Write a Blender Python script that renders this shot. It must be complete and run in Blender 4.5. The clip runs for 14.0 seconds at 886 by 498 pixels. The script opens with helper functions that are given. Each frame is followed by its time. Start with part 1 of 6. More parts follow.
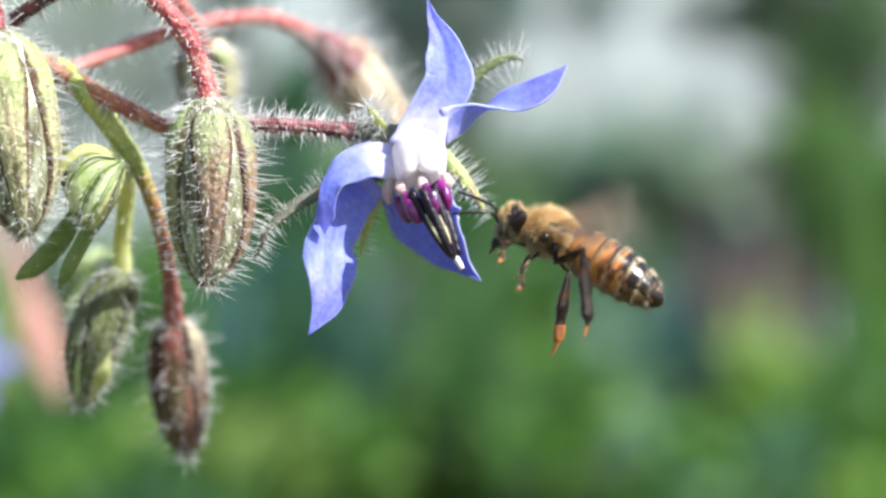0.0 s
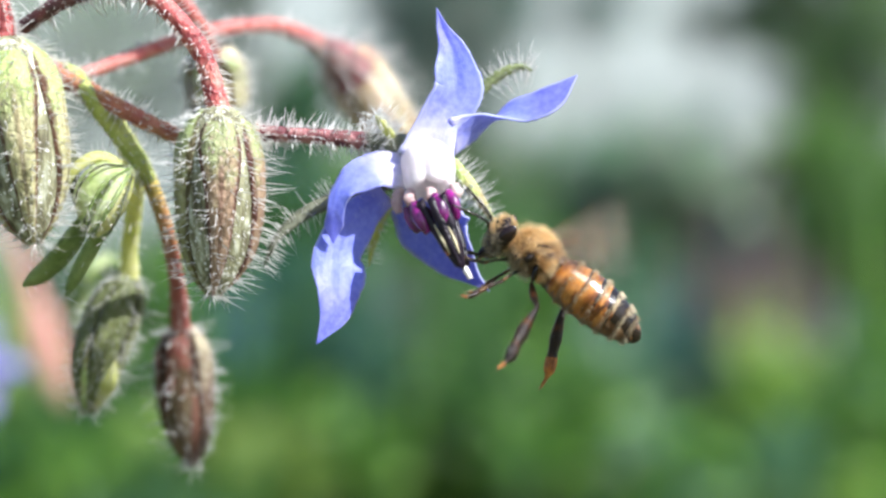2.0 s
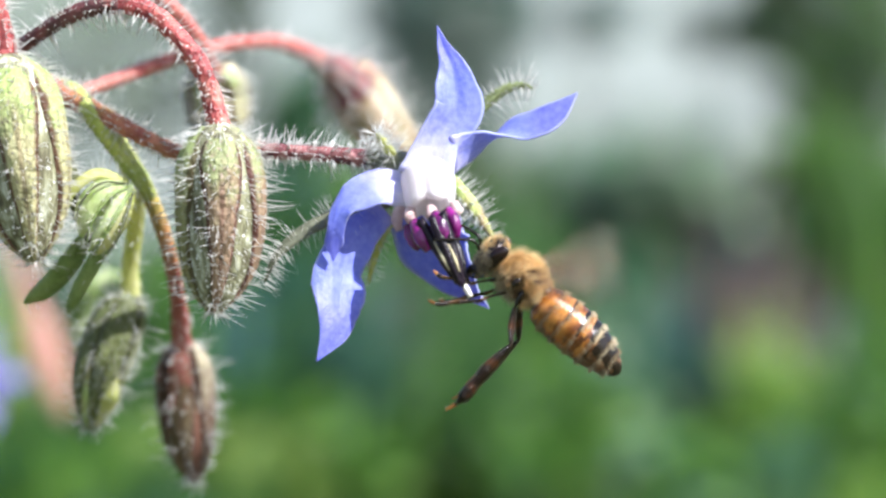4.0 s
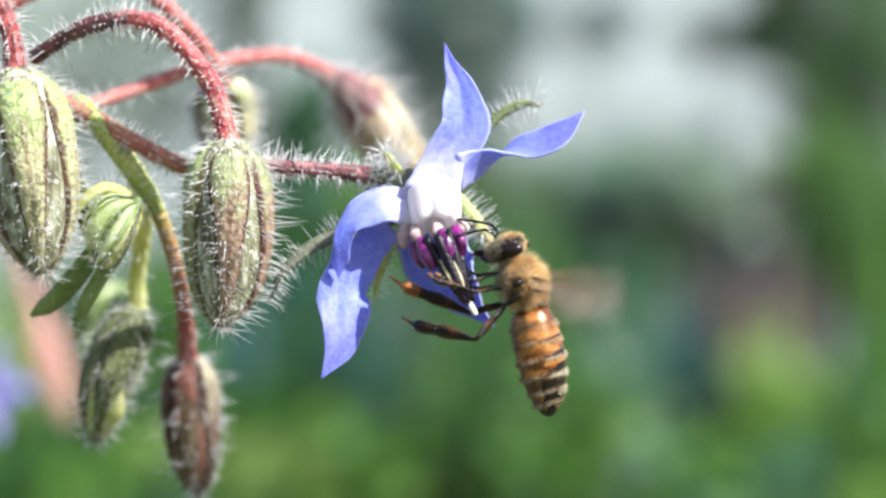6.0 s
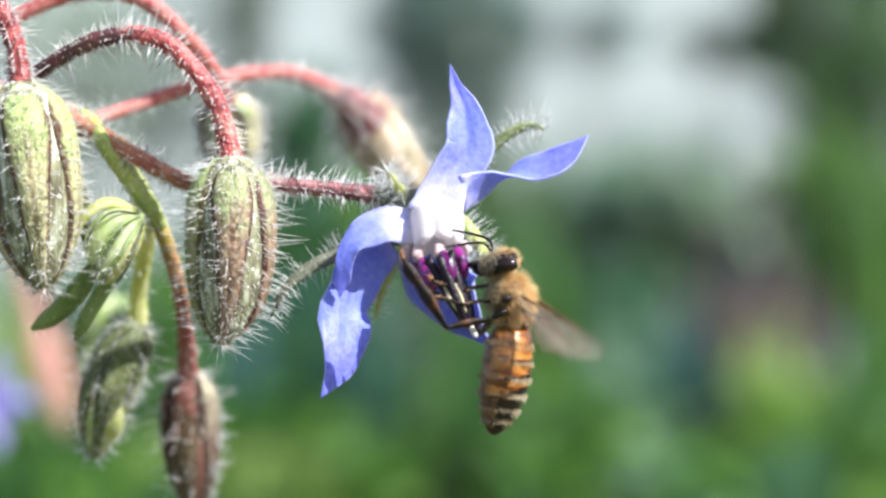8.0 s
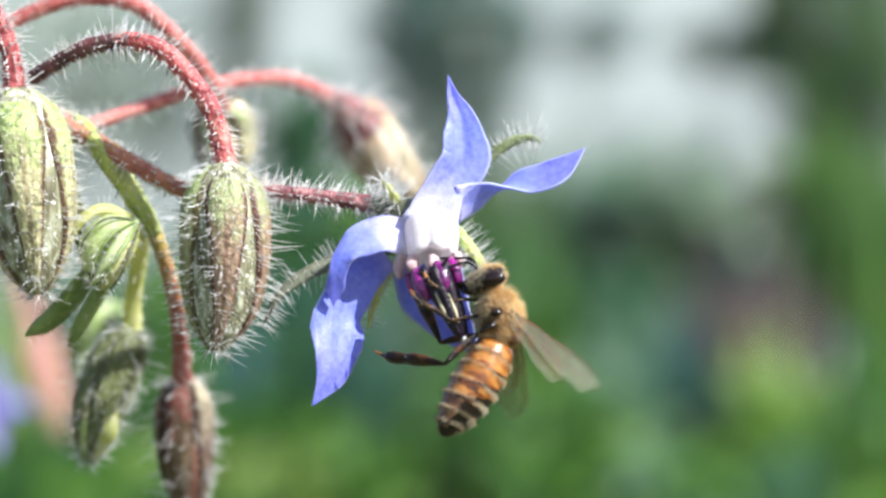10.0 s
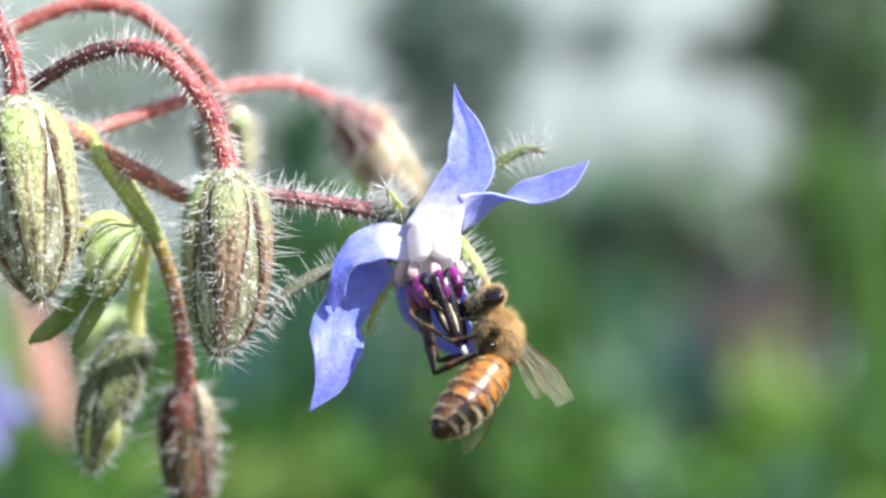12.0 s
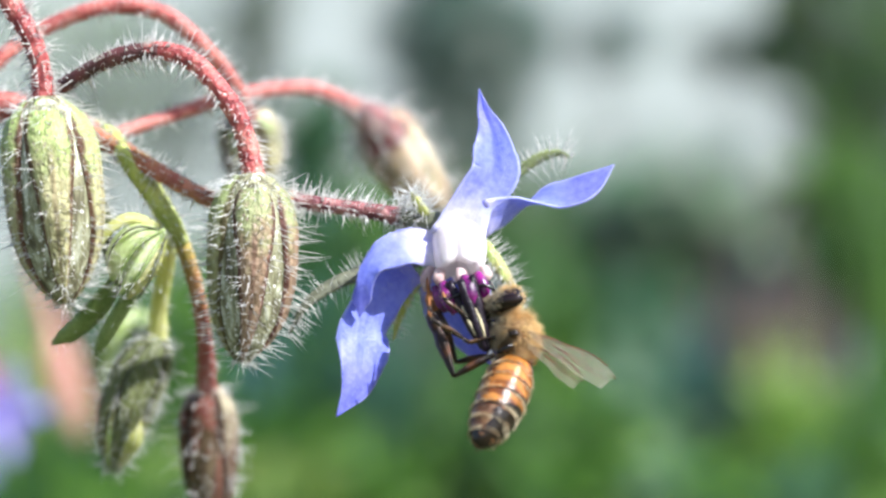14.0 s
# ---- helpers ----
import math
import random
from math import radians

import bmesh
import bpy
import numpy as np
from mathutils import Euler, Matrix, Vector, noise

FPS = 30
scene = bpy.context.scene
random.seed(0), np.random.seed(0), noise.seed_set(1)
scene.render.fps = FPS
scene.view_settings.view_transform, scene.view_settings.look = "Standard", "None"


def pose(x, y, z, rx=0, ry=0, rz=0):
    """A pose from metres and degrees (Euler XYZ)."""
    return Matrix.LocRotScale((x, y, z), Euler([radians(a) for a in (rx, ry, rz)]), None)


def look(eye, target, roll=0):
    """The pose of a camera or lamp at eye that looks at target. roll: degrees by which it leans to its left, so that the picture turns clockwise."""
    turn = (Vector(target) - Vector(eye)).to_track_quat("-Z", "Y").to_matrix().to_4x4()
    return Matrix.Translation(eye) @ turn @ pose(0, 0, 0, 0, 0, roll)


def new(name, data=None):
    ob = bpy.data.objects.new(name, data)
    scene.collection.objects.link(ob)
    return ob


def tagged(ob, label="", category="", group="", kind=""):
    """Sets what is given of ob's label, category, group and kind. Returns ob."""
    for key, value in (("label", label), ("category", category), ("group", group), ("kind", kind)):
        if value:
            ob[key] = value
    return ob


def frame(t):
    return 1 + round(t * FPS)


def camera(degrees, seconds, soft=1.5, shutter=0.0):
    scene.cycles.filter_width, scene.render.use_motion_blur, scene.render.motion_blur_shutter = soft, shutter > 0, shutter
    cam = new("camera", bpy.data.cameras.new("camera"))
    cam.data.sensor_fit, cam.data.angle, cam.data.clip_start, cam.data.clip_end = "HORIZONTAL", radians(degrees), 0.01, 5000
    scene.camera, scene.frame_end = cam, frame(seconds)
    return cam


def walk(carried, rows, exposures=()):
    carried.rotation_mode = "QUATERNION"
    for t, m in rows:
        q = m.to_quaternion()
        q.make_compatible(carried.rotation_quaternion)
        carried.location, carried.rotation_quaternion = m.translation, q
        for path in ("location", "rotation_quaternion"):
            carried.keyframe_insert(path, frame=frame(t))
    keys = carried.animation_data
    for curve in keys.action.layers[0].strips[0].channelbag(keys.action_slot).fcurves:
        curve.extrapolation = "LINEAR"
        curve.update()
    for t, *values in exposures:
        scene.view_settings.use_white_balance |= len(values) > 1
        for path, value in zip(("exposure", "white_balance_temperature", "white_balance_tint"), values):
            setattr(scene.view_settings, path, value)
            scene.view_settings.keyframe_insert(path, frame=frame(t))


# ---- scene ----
# A honeybee at a borage flower, seen close up. Plan in millimetres: x to the right, z up, y away.
MM = 0.001
EYE = 161.3            # distance from the lens to the flower's plane
HIGH = 450.0           # height of the lens above the soil


def at(x, z, y=0.0):
    """A point of the plant: x and z as they lie in the flower's plane, y behind it, drawn out along the line of sight."""
    k = 1 + y / EYE
    return Vector((x * k, y, z * k)) * MM


# ---- camera ----
cam = camera(22, 14.0, soft=2.7, shutter=0.5)
cam.data.dof.use_dof = True
cam.data.dof.focus_distance = 0.1598
cam.data.dof.aperture_fstop = 19.0
# seconds, drift of the lens (mm) and its pan and tilt (degrees)
PATH = [
    (0, 1.49, -2.52, -0.894, -0.529),
    (0.5, 1.39, -2.48, -0.882, -0.492),
    (1, 1.26, -2.4, -0.851, -0.448),
    (1.5, 1.2, -2.35, -0.834, -0.427),
    (2, 1.18, -2.24, -0.797, -0.418),
    (2.5, 1.17, -2.11, -0.750, -0.416),
    (3, 1.17, -1.98, -0.703, -0.416),
    (5.5, 0.98, -1.18, -0.420, -0.349),
    (6, 0.87, -1.12, -0.397, -0.307),
    (6.5, 0.74, -1, -0.355, -0.263),
    (7, 0.7, -0.88, -0.311, -0.250),
    (7.5, 0.74, -0.7, -0.248, -0.262),
    (8, 0.77, -0.56, -0.198, -0.274),
    (10.5, 0.99, -0.29, -0.103, -0.350),
    (11, 0.98, -0.22, -0.079, -0.347),
    (11.5, 0.96, -0.15, -0.052, -0.342),
    (12, 0.89, -0.11, -0.039, -0.315),
    (12.5, 0.71, -0.13, -0.047, -0.253),
    (13, 0.47, -0.11, -0.039, -0.166),
    (13.5, 0.21, -0.07, -0.024, -0.073),
    (14, 0, 0, 0.000, 0.000),
]
walk(cam, [(t, pose(x * MM, -EYE * MM, (HIGH + z) * MM, 90 + tilt, 0, pan)) for t, x, z, tilt, pan in PATH],
     exposures=[(0, 1.02, 5980, 12), (14, 1.02, 5980, 12)])

# ---- light ----
SUN = Vector((0.58, -0.38, 0.72)).normalized()
world = bpy.data.worlds.new("sky")
scene.world = world
world.use_nodes = True
wn = world.node_tree
sky = wn.nodes.new("ShaderNodeTexSky")
sky.sky_type, sky.sun_disc = "NISHITA", False
sky.sun_elevation = math.asin(SUN.z)
sky.sun_rotation = math.atan2(SUN.x, SUN.y)
sky.air_density, sky.dust_density = 1.2, 2.0
wn.links.new(sky.outputs[0], wn.nodes["Background"].inputs[0])
wn.nodes["Background"].inputs[1].default_value = 0.09
sun_data = bpy.data.lights.new("sun", "SUN")
sun_data.energy, sun_data.angle, sun_data.color = 5.0, radians(0.5), (1.0, 0.95, 0.87)
sun = new("sun", sun_data)
sun.matrix_world = look(SUN * 5, (0, 0, 0))


# ---- materials ----
def material(name, colours, scale=300.0, rough=0.5, bump=0.0, bump_scale=None, metal=0.0, through_light=0.0, coat=0.0,
             detail=4.0, low=0.35, high=0.65, sheen=0.0, specular=0.5, stretch=(1, 1, 1), spots=None):
    """A surface that wavers between colours at two scales, with fine relief; through_light lets light shine through it."""
    m = bpy.data.materials.new(name)
    m.use_nodes = True
    nt = m.node_tree
    link = nt.links.new
    bsdf = nt.nodes["Principled BSDF"]
    coord = nt.nodes.new("ShaderNodeTexCoord")
    mapping = nt.nodes.new("ShaderNodeMapping")
    mapping.inputs["Scale"].default_value = stretch
    link(coord.outputs["Object"], mapping.inputs[0])
    noise1 = nt.nodes.new("ShaderNodeTexNoise")
    noise1.inputs["Scale"].default_value, noise1.inputs["Detail"].default_value = scale, detail
    link(mapping.outputs[0], noise1.inputs[0])
    ramp = nt.nodes.new("ShaderNodeValToRGB")
    stops = ramp.color_ramp.elements
    while len(stops) < len(colours):
        stops.new(0.5)
    for i, c in enumerate(colours):
        stops[i].position = low + (high - low) * i / max(1, len(colours) - 1)
        stops[i].color = (*c, 1)
    link(noise1.outputs[0], ramp.inputs[0])
    fine = nt.nodes.new("ShaderNodeTexNoise")
    fine.inputs["Scale"].default_value, fine.inputs["Detail"].default_value = scale * 7, 3.0
    link(mapping.outputs[0], fine.inputs[0])
    mix = nt.nodes.new("ShaderNodeMix")
    mix.data_type, mix.blend_type = "RGBA", "OVERLAY"
    mix.inputs[0].default_value = 0.35
    link(ramp.outputs[0], mix.inputs[6])
    link(fine.outputs[0], mix.inputs[7])
    colour = mix.outputs[2]
    if spots:
        vor = nt.nodes.new("ShaderNodeTexVoronoi")
        vor.inputs["Scale"].default_value = spots[0]
        link(coord.outputs["Object"], vor.inputs[0])
        edge = nt.nodes.new("ShaderNodeMapRange")
        edge.inputs[1].default_value, edge.inputs[2].default_value = spots[1], spots[1] * 0.6
        link(vor.outputs[0], edge.inputs[0])
        mix2 = nt.nodes.new("ShaderNodeMix")
        mix2.data_type = "RGBA"
        link(edge.outputs[0], mix2.inputs[0])
        link(colour, mix2.inputs[6])
        mix2.inputs[7].default_value = (*spots[2], 1)
        colour = mix2.outputs[2]
    link(colour, bsdf.inputs["Base Color"])
    bsdf.inputs["Roughness"].default_value = rough
    bsdf.inputs["Metallic"].default_value = metal
    bsdf.inputs["Coat Weight"].default_value = coat
    bsdf.inputs["Sheen Weight"].default_value = sheen
    bsdf.inputs["Specular IOR Level"].default_value = specular
    if bump:
        relief = nt.nodes.new("ShaderNodeTexNoise")
        relief.inputs["Scale"].default_value, relief.inputs["Detail"].default_value = bump_scale or scale * 5, 4.0
        link(mapping.outputs[0], relief.inputs[0])
        bn = nt.nodes.new("ShaderNodeBump")
        bn.inputs["Strength"].default_value, bn.inputs["Distance"].default_value = bump, 0.0003
        link(relief.outputs[0], bn.inputs["Height"])
        link(bn.outputs[0], bsdf.inputs["Normal"])
    if through_light:
        tr = nt.nodes.new("ShaderNodeBsdfTranslucent")
        link(colour, tr.inputs[0])
        ms = nt.nodes.new("ShaderNodeMixShader")
        ms.inputs[0].default_value = through_light
        link(bsdf.outputs[0], ms.inputs[1])
        link(tr.outputs[0], ms.inputs[2])
        link(ms.outputs[0], nt.nodes["Material Output"].inputs[0])
    return m


def petal_material():
    """Violet-blue petal, white towards its base, with fine lengthwise veins; u runs across it and v along it."""
    m = bpy.data.materials.new("petal_blue")
    m.use_nodes = True
    nt = m.node_tree
    link = nt.links.new
    bsdf = nt.nodes["Principled BSDF"]
    uv = nt.nodes.new("ShaderNodeTexCoord")
    sep = nt.nodes.new("ShaderNodeSeparateXYZ")
    link(uv.outputs["UV"], sep.inputs[0])
    coord = nt.nodes.new("ShaderNodeTexNoise")
    coord.inputs["Scale"].default_value, coord.inputs["Detail"].default_value = 500, 5
    link(uv.outputs["Object"], coord.inputs[0])
    add = nt.nodes.new("ShaderNodeMath")
    add.operation = "MULTIPLY_ADD"
    add.inputs[1].default_value = 0.22
    link(coord.outputs[0], add.inputs[0])
    link(sep.outputs[1], add.inputs[2])
    ramp = nt.nodes.new("ShaderNodeValToRGB")
    cr = ramp.color_ramp.elements
    cr[0].position, cr[0].color = 0.19, (0.86, 0.84, 0.92, 1)
    cr[1].position, cr[1].color = 1.0, (0.19, 0.21, 0.76, 1)
    for p, c in ((0.30, (0.62, 0.60, 0.92, 1)), (0.43, (0.27, 0.305, 0.82, 1)), (0.75, (0.22, 0.27, 0.83, 1))):
        e = cr.new(p)
        e.color = c
    link(add.outputs[0], ramp.inputs[0])
    vein = nt.nodes.new("ShaderNodeTexNoise")
    vein.inputs["Scale"].default_value, vein.inputs["Detail"].default_value = 5, 4
    stretch = nt.nodes.new("ShaderNodeMapping")
    stretch.inputs["Scale"].default_value = (6, 0.5, 1)
    link(uv.outputs["UV"], stretch.inputs[0])
    link(stretch.outputs[0], vein.inputs[0])
    mix = nt.nodes.new("ShaderNodeMix")
    mix.data_type, mix.blend_type = "RGBA", "OVERLAY"
    mix.inputs[0].default_value = 0.35
    link(ramp.outputs[0], mix.inputs[6])
    link(vein.outputs[0], mix.inputs[7])
    # pale rim: the highlight along the petal's borders, painted into its colour
    mid = nt.nodes.new("ShaderNodeMath")
    mid.operation = "SUBTRACT"
    mid.inputs[1].default_value = 0.5
    link(sep.outputs[0], mid.inputs[0])
    far = nt.nodes.new("ShaderNodeMath")
    far.operation = "ABSOLUTE"
    link(mid.outputs[0], far.inputs[0])
    rim = nt.nodes.new("ShaderNodeMapRange")
    rim.inputs[1].default_value, rim.inputs[2].default_value, rim.inputs[4].default_value = 0.44, 0.5, 0.55
    link(far.outputs[0], rim.inputs[0])
    pale = nt.nodes.new("ShaderNodeMix")
    pale.data_type = "RGBA"
    link(rim.outputs[0], pale.inputs[0])
    mottle = nt.nodes.new("ShaderNodeTexNoise")
    mottle.inputs["Scale"].default_value, mottle.inputs["Detail"].default_value = 2600, 3
    link(uv.outputs["Object"], mottle.inputs[0])
    fleck = nt.nodes.new("ShaderNodeMix")
    fleck.data_type, fleck.blend_type = "RGBA", "SOFT_LIGHT"
    fleck.inputs[0].default_value = 0.7
    link(mix.outputs[2], fleck.inputs[6])
    link(mottle.outputs[0], fleck.inputs[7])
    link(fleck.outputs[2], pale.inputs[6])
    pale.inputs[7].default_value = (0.72, 0.76, 0.95, 1)
    link(pale.outputs[2], bsdf.inputs["Base Color"])
    bsdf.inputs["Roughness"].default_value = 0.42
    bsdf.inputs["Sheen Weight"].default_value = 0.25
    grain = nt.nodes.new("ShaderNodeTexNoise")
    grain.inputs["Scale"].default_value, grain.inputs["Detail"].default_value = 6000, 2
    link(uv.outputs["Object"], grain.inputs[0])
    bn = nt.nodes.new("ShaderNodeBump")
    bn.inputs["Strength"].default_value, bn.inputs["Distance"].default_value = 0.5, 0.0001
    link(grain.outputs[0], bn.inputs["Height"])
    link(bn.outputs[0], bsdf.inputs["Normal"])
    tr = nt.nodes.new("ShaderNodeBsdfTranslucent")
    link(fleck.outputs[2], tr.inputs[0])
    ms = nt.nodes.new("ShaderNodeMixShader")
    ms.inputs[0].default_value = 0.35
    link(bsdf.outputs[0], ms.inputs[1])
    link(tr.outputs[0], ms.inputs[2])
    link(ms.outputs[0], nt.nodes["Material Output"].inputs[0])
    return m


def sepal_material(name, top, middle, edge, speck):
    """A sepal: u runs across it and v along it; dark borders, a lighter ridge, pale specks at the roots of its bristles."""
    m = bpy.data.materials.new(name)
    m.use_nodes = True
    nt = m.node_tree
    link = nt.links.new
    bsdf = nt.nodes["Principled BSDF"]
    tc = nt.nodes.new("ShaderNodeTexCoord")
    sep = nt.nodes.new("ShaderNodeSeparateXYZ")
    link(tc.outputs["UV"], sep.inputs[0])
    tex = nt.nodes.new("ShaderNodeTexNoise")
    tex.inputs["Scale"].default_value, tex.inputs["Detail"].default_value = 700, 5
    link(tc.outputs["Object"], tex.inputs[0])

    def math_node(kind, a, b):
        n = nt.nodes.new("ShaderNodeMath")
        n.operation = kind
        for k, v in enumerate((a, b)):
            if isinstance(v, float):
                n.inputs[k].default_value = v
            else:
                link(v, n.inputs[k])
        return n.outputs[0]

    def blend(f, a, b):
        n = nt.nodes.new("ShaderNodeMix")
        n.data_type = "RGBA"
        link(f, n.inputs[0])
        for k, v in ((6, a), (7, b)):
            if isinstance(v, tuple):
                n.inputs[k].default_value = (*v, 1)
            else:
                link(v, n.inputs[k])
        return n.outputs[2]

    def step(v, a, b):
        n = nt.nodes.new("ShaderNodeMapRange")
        n.interpolation_type = "SMOOTHSTEP"
        n.inputs[1].default_value, n.inputs[2].default_value = a, b
        link(v, n.inputs[0])
        return n.outputs[0]

    wander = math_node("MULTIPLY", math_node("SUBTRACT", tex.outputs[0], 0.5), 0.9)
    across = math_node("ABSOLUTE", math_node("SUBTRACT", sep.outputs[0], 0.5), 0.0)
    colour = blend(step(math_node("ADD", sep.outputs[1], wander), 0.15, 0.50), top, middle)
    colour = blend(step(math_node("ADD", across, math_node("MULTIPLY", wander, 0.30)), 0.33, 0.45), colour, edge)
    keel = math_node("MULTIPLY", step(math_node("ADD", across, math_node("MULTIPLY", wander, 0.10)), 0.10, 0.03), step(sep.outputs[1], 0.18, 0.42))
    colour = blend(keel, colour, tuple(0.5 * (u + v) for u, v in zip(edge, middle)))
    streak = nt.nodes.new("ShaderNodeTexNoise")
    streak.inputs["Scale"].default_value, streak.inputs["Detail"].default_value = 6, 3
    long_way = nt.nodes.new("ShaderNodeMapping")
    long_way.inputs["Scale"].default_value = (3.5, 0.6, 1)
    link(tc.outputs["UV"], long_way.inputs[0])
    link(long_way.outputs[0], streak.inputs[0])
    veined = nt.nodes.new("ShaderNodeMix")
    veined.data_type, veined.blend_type = "RGBA", "OVERLAY"
    veined.inputs[0].default_value = 0.8
    link(colour, veined.inputs[6])
    link(streak.outputs[0], veined.inputs[7])
    colour = veined.outputs[2]
    vor = nt.nodes.new("ShaderNodeTexVoronoi")
    vor.inputs["Scale"].default_value = 2300
    link(tc.outputs["Object"], vor.inputs[0])
    colour = blend(step(vor.outputs[0], 0.36, 0.16), colour, speck)
    link(colour, bsdf.inputs["Base Color"])
    bsdf.inputs["Roughness"].default_value = 0.55
    bn = nt.nodes.new("ShaderNodeBump")
    bn.inputs["Strength"].default_value, bn.inputs["Distance"].default_value = 1.0, 0.0004
    grain = nt.nodes.new("ShaderNodeTexNoise")
    grain.inputs["Scale"].default_value, grain.inputs["Detail"].default_value = 1900, 4
    link(tc.outputs["Object"], grain.inputs[0])
    link(grain.outputs[0], bn.inputs["Height"])
    link(bn.outputs[0], bsdf.inputs["Normal"])
    tr = nt.nodes.new("ShaderNodeBsdfTranslucent")
    link(colour, tr.inputs[0])
    ms = nt.nodes.new("ShaderNodeMixShader")
    ms.inputs[0].default_value = 0.3
    link(bsdf.outputs[0], ms.inputs[1])
    link(tr.outputs[0], ms.inputs[2])
    link(ms.outputs[0], nt.nodes["Material Output"].inputs[0])
    return m


def wing_material():
    """Thin clear membrane with a brownish cast and a sheen."""
    m = bpy.data.materials.new("wing_membrane")
    m.use_nodes = True
    nt = m.node_tree
    link = nt.links.new
    bsdf = nt.nodes["Principled BSDF"]
    bsdf.inputs["Base Color"].default_value = (0.55, 0.50, 0.41, 1)
    bsdf.inputs["Roughness"].default_value = 0.3
    clear = nt.nodes.new("ShaderNodeBsdfTransparent")
    clear.inputs[0].default_value = (0.90, 0.86, 0.76, 1)
    tex = nt.nodes.new("ShaderNodeTexNoise")
    tex.inputs["Scale"].default_value = 900
    rng = nt.nodes.new("ShaderNodeMapRange")
    rng.inputs[3].default_value, rng.inputs[4].default_value = 0.74, 0.90
    link(tex.outputs[0], rng.inputs[0])
    bn = nt.nodes.new("ShaderNodeBump")
    bn.inputs["Strength"].default_value, bn.inputs["Distance"].default_value = 0.5, 0.0004
    link(tex.outputs[0], bn.inputs["Height"])
    link(bn.outputs[0], bsdf.inputs["Normal"])
    ms = nt.nodes.new("ShaderNodeMixShader")
    link(rng.outputs[0], ms.inputs[0])
    link(bsdf.outputs[0], ms.inputs[1])
    link(clear.outputs[0], ms.inputs[2])
    link(ms.outputs[0], nt.nodes["Material Output"].inputs[0])
    return m


PETAL = petal_material()
WING = wing_material()
THROAT = material("throat_white", [(0.84, 0.78, 0.79), (0.90, 0.86, 0.87)], 600, 0.4, 0.2, through_light=0.45)
THROAT_PINK = material("throat_pinkish", [(0.58, 0.40, 0.40), (0.80, 0.68, 0.64)], 600, 0.4, 0.3, through_light=0.3)
ANTHER = material("anther_black", [(0.005, 0.003, 0.006), (0.018, 0.010, 0.020)], 900, 0.3, 0.3, specular=0.3)
CREAM = material("anther_cream", [(0.42, 0.36, 0.20), (0.62, 0.55, 0.36)], 900, 0.5, 0.3)
MAGENTA = material("anther_spur_purple", [(0.05, 0.004, 0.05), (0.26, 0.012, 0.19)], 900, 0.22, 0.25, coat=0.5)
STIGMA = material("stigma_white", [(0.75, 0.70, 0.62), (0.85, 0.82, 0.78)], 900, 0.4, 0.2)
STEM_RED = material("stem_red", [(0.20, 0.025, 0.03), (0.42, 0.08, 0.075), (0.55, 0.20, 0.16)], 900, 0.5, 0.9, 2500,
                    spots=(2600, 0.22, (0.75, 0.62, 0.58)))
STEM_CORAL = material("stem_coral", [(0.34, 0.06, 0.055), (0.46, 0.12, 0.10), (0.55, 0.22, 0.18)], 700, 0.5, 0.8, 2500, spots=(2400, 0.2, (0.70, 0.50, 0.46)))
STEM_DARK = material("stem_dark_brown", [(0.05, 0.018, 0.02), (0.16, 0.05, 0.05)], 700, 0.55, 0.8, 2500)


def fading_stem(name, colours, top, bottom):
    """A stalk whose colour changes along its height, from top to bottom (mm about the plant's pivot)."""
    m = material(name, [colours[0], colours[0]], 700, 0.5, 0.6, 2500)
    nt = m.node_tree
    link = nt.links.new
    tc = nt.nodes.new("ShaderNodeTexCoord")
    sep = nt.nodes.new("ShaderNodeSeparateXYZ")
    link(tc.outputs["Object"], sep.inputs[0])
    tex = nt.nodes.new("ShaderNodeTexNoise")
    tex.inputs["Scale"].default_value, tex.inputs["Detail"].default_value = 800, 4
    link(tc.outputs["Object"], tex.inputs[0])
    rng = nt.nodes.new("ShaderNodeMapRange")
    rng.inputs[1].default_value, rng.inputs[2].default_value = top * MM, bottom * MM
    link(sep.outputs[2], rng.inputs[0])
    add = nt.nodes.new("ShaderNodeMath")
    add.operation = "MULTIPLY_ADD"
    add.inputs[1].default_value = 0.5
    link(tex.outputs[0], add.inputs[0])
    link(rng.outputs[0], add.inputs[2])
    ramp = nt.nodes.new("ShaderNodeValToRGB")
    stops = ramp.color_ramp.elements
    while len(stops) < len(colours):
        stops.new(0.5)
    for i, c in enumerate(colours):
        stops[i].position = 0.2 + i / (len(colours) - 1) * 0.8
        stops[i].color = (*c, 1)
    link(add.outputs[0], ramp.inputs[0])
    link(ramp.outputs[0], nt.nodes["Principled BSDF"].inputs["Base Color"])
    return m


STEM_FADING = fading_stem("stem_green_to_red", [(0.34, 0.42, 0.07), (0.44, 0.32, 0.09), (0.43, 0.20, 0.09), (0.30, 0.08, 0.07)], 1.0, -11.0)
STEM_DUSKY = material("stem_dusky_red", [(0.22, 0.05, 0.04), (0.42, 0.16, 0.09), (0.30, 0.20, 0.06)], 350, 0.5, 0.8, 2500)
CALYX_LIME = material("calyx_lime", [(0.56, 0.70, 0.24), (0.80, 0.85, 0.56)], 500, 0.5, 0.5, 3000, through_light=0.5)
SEPAL_SAGE = material("sepal_sage", [(0.20, 0.25, 0.10), (0.34, 0.40, 0.16)], 500, 0.55, 0.6, 3000, through_light=0.2)
SEPAL_GREY = material("sepal_grey_green", [(0.09, 0.10, 0.065), (0.17, 0.18, 0.12)], 500, 0.55, 0.6, 3000)
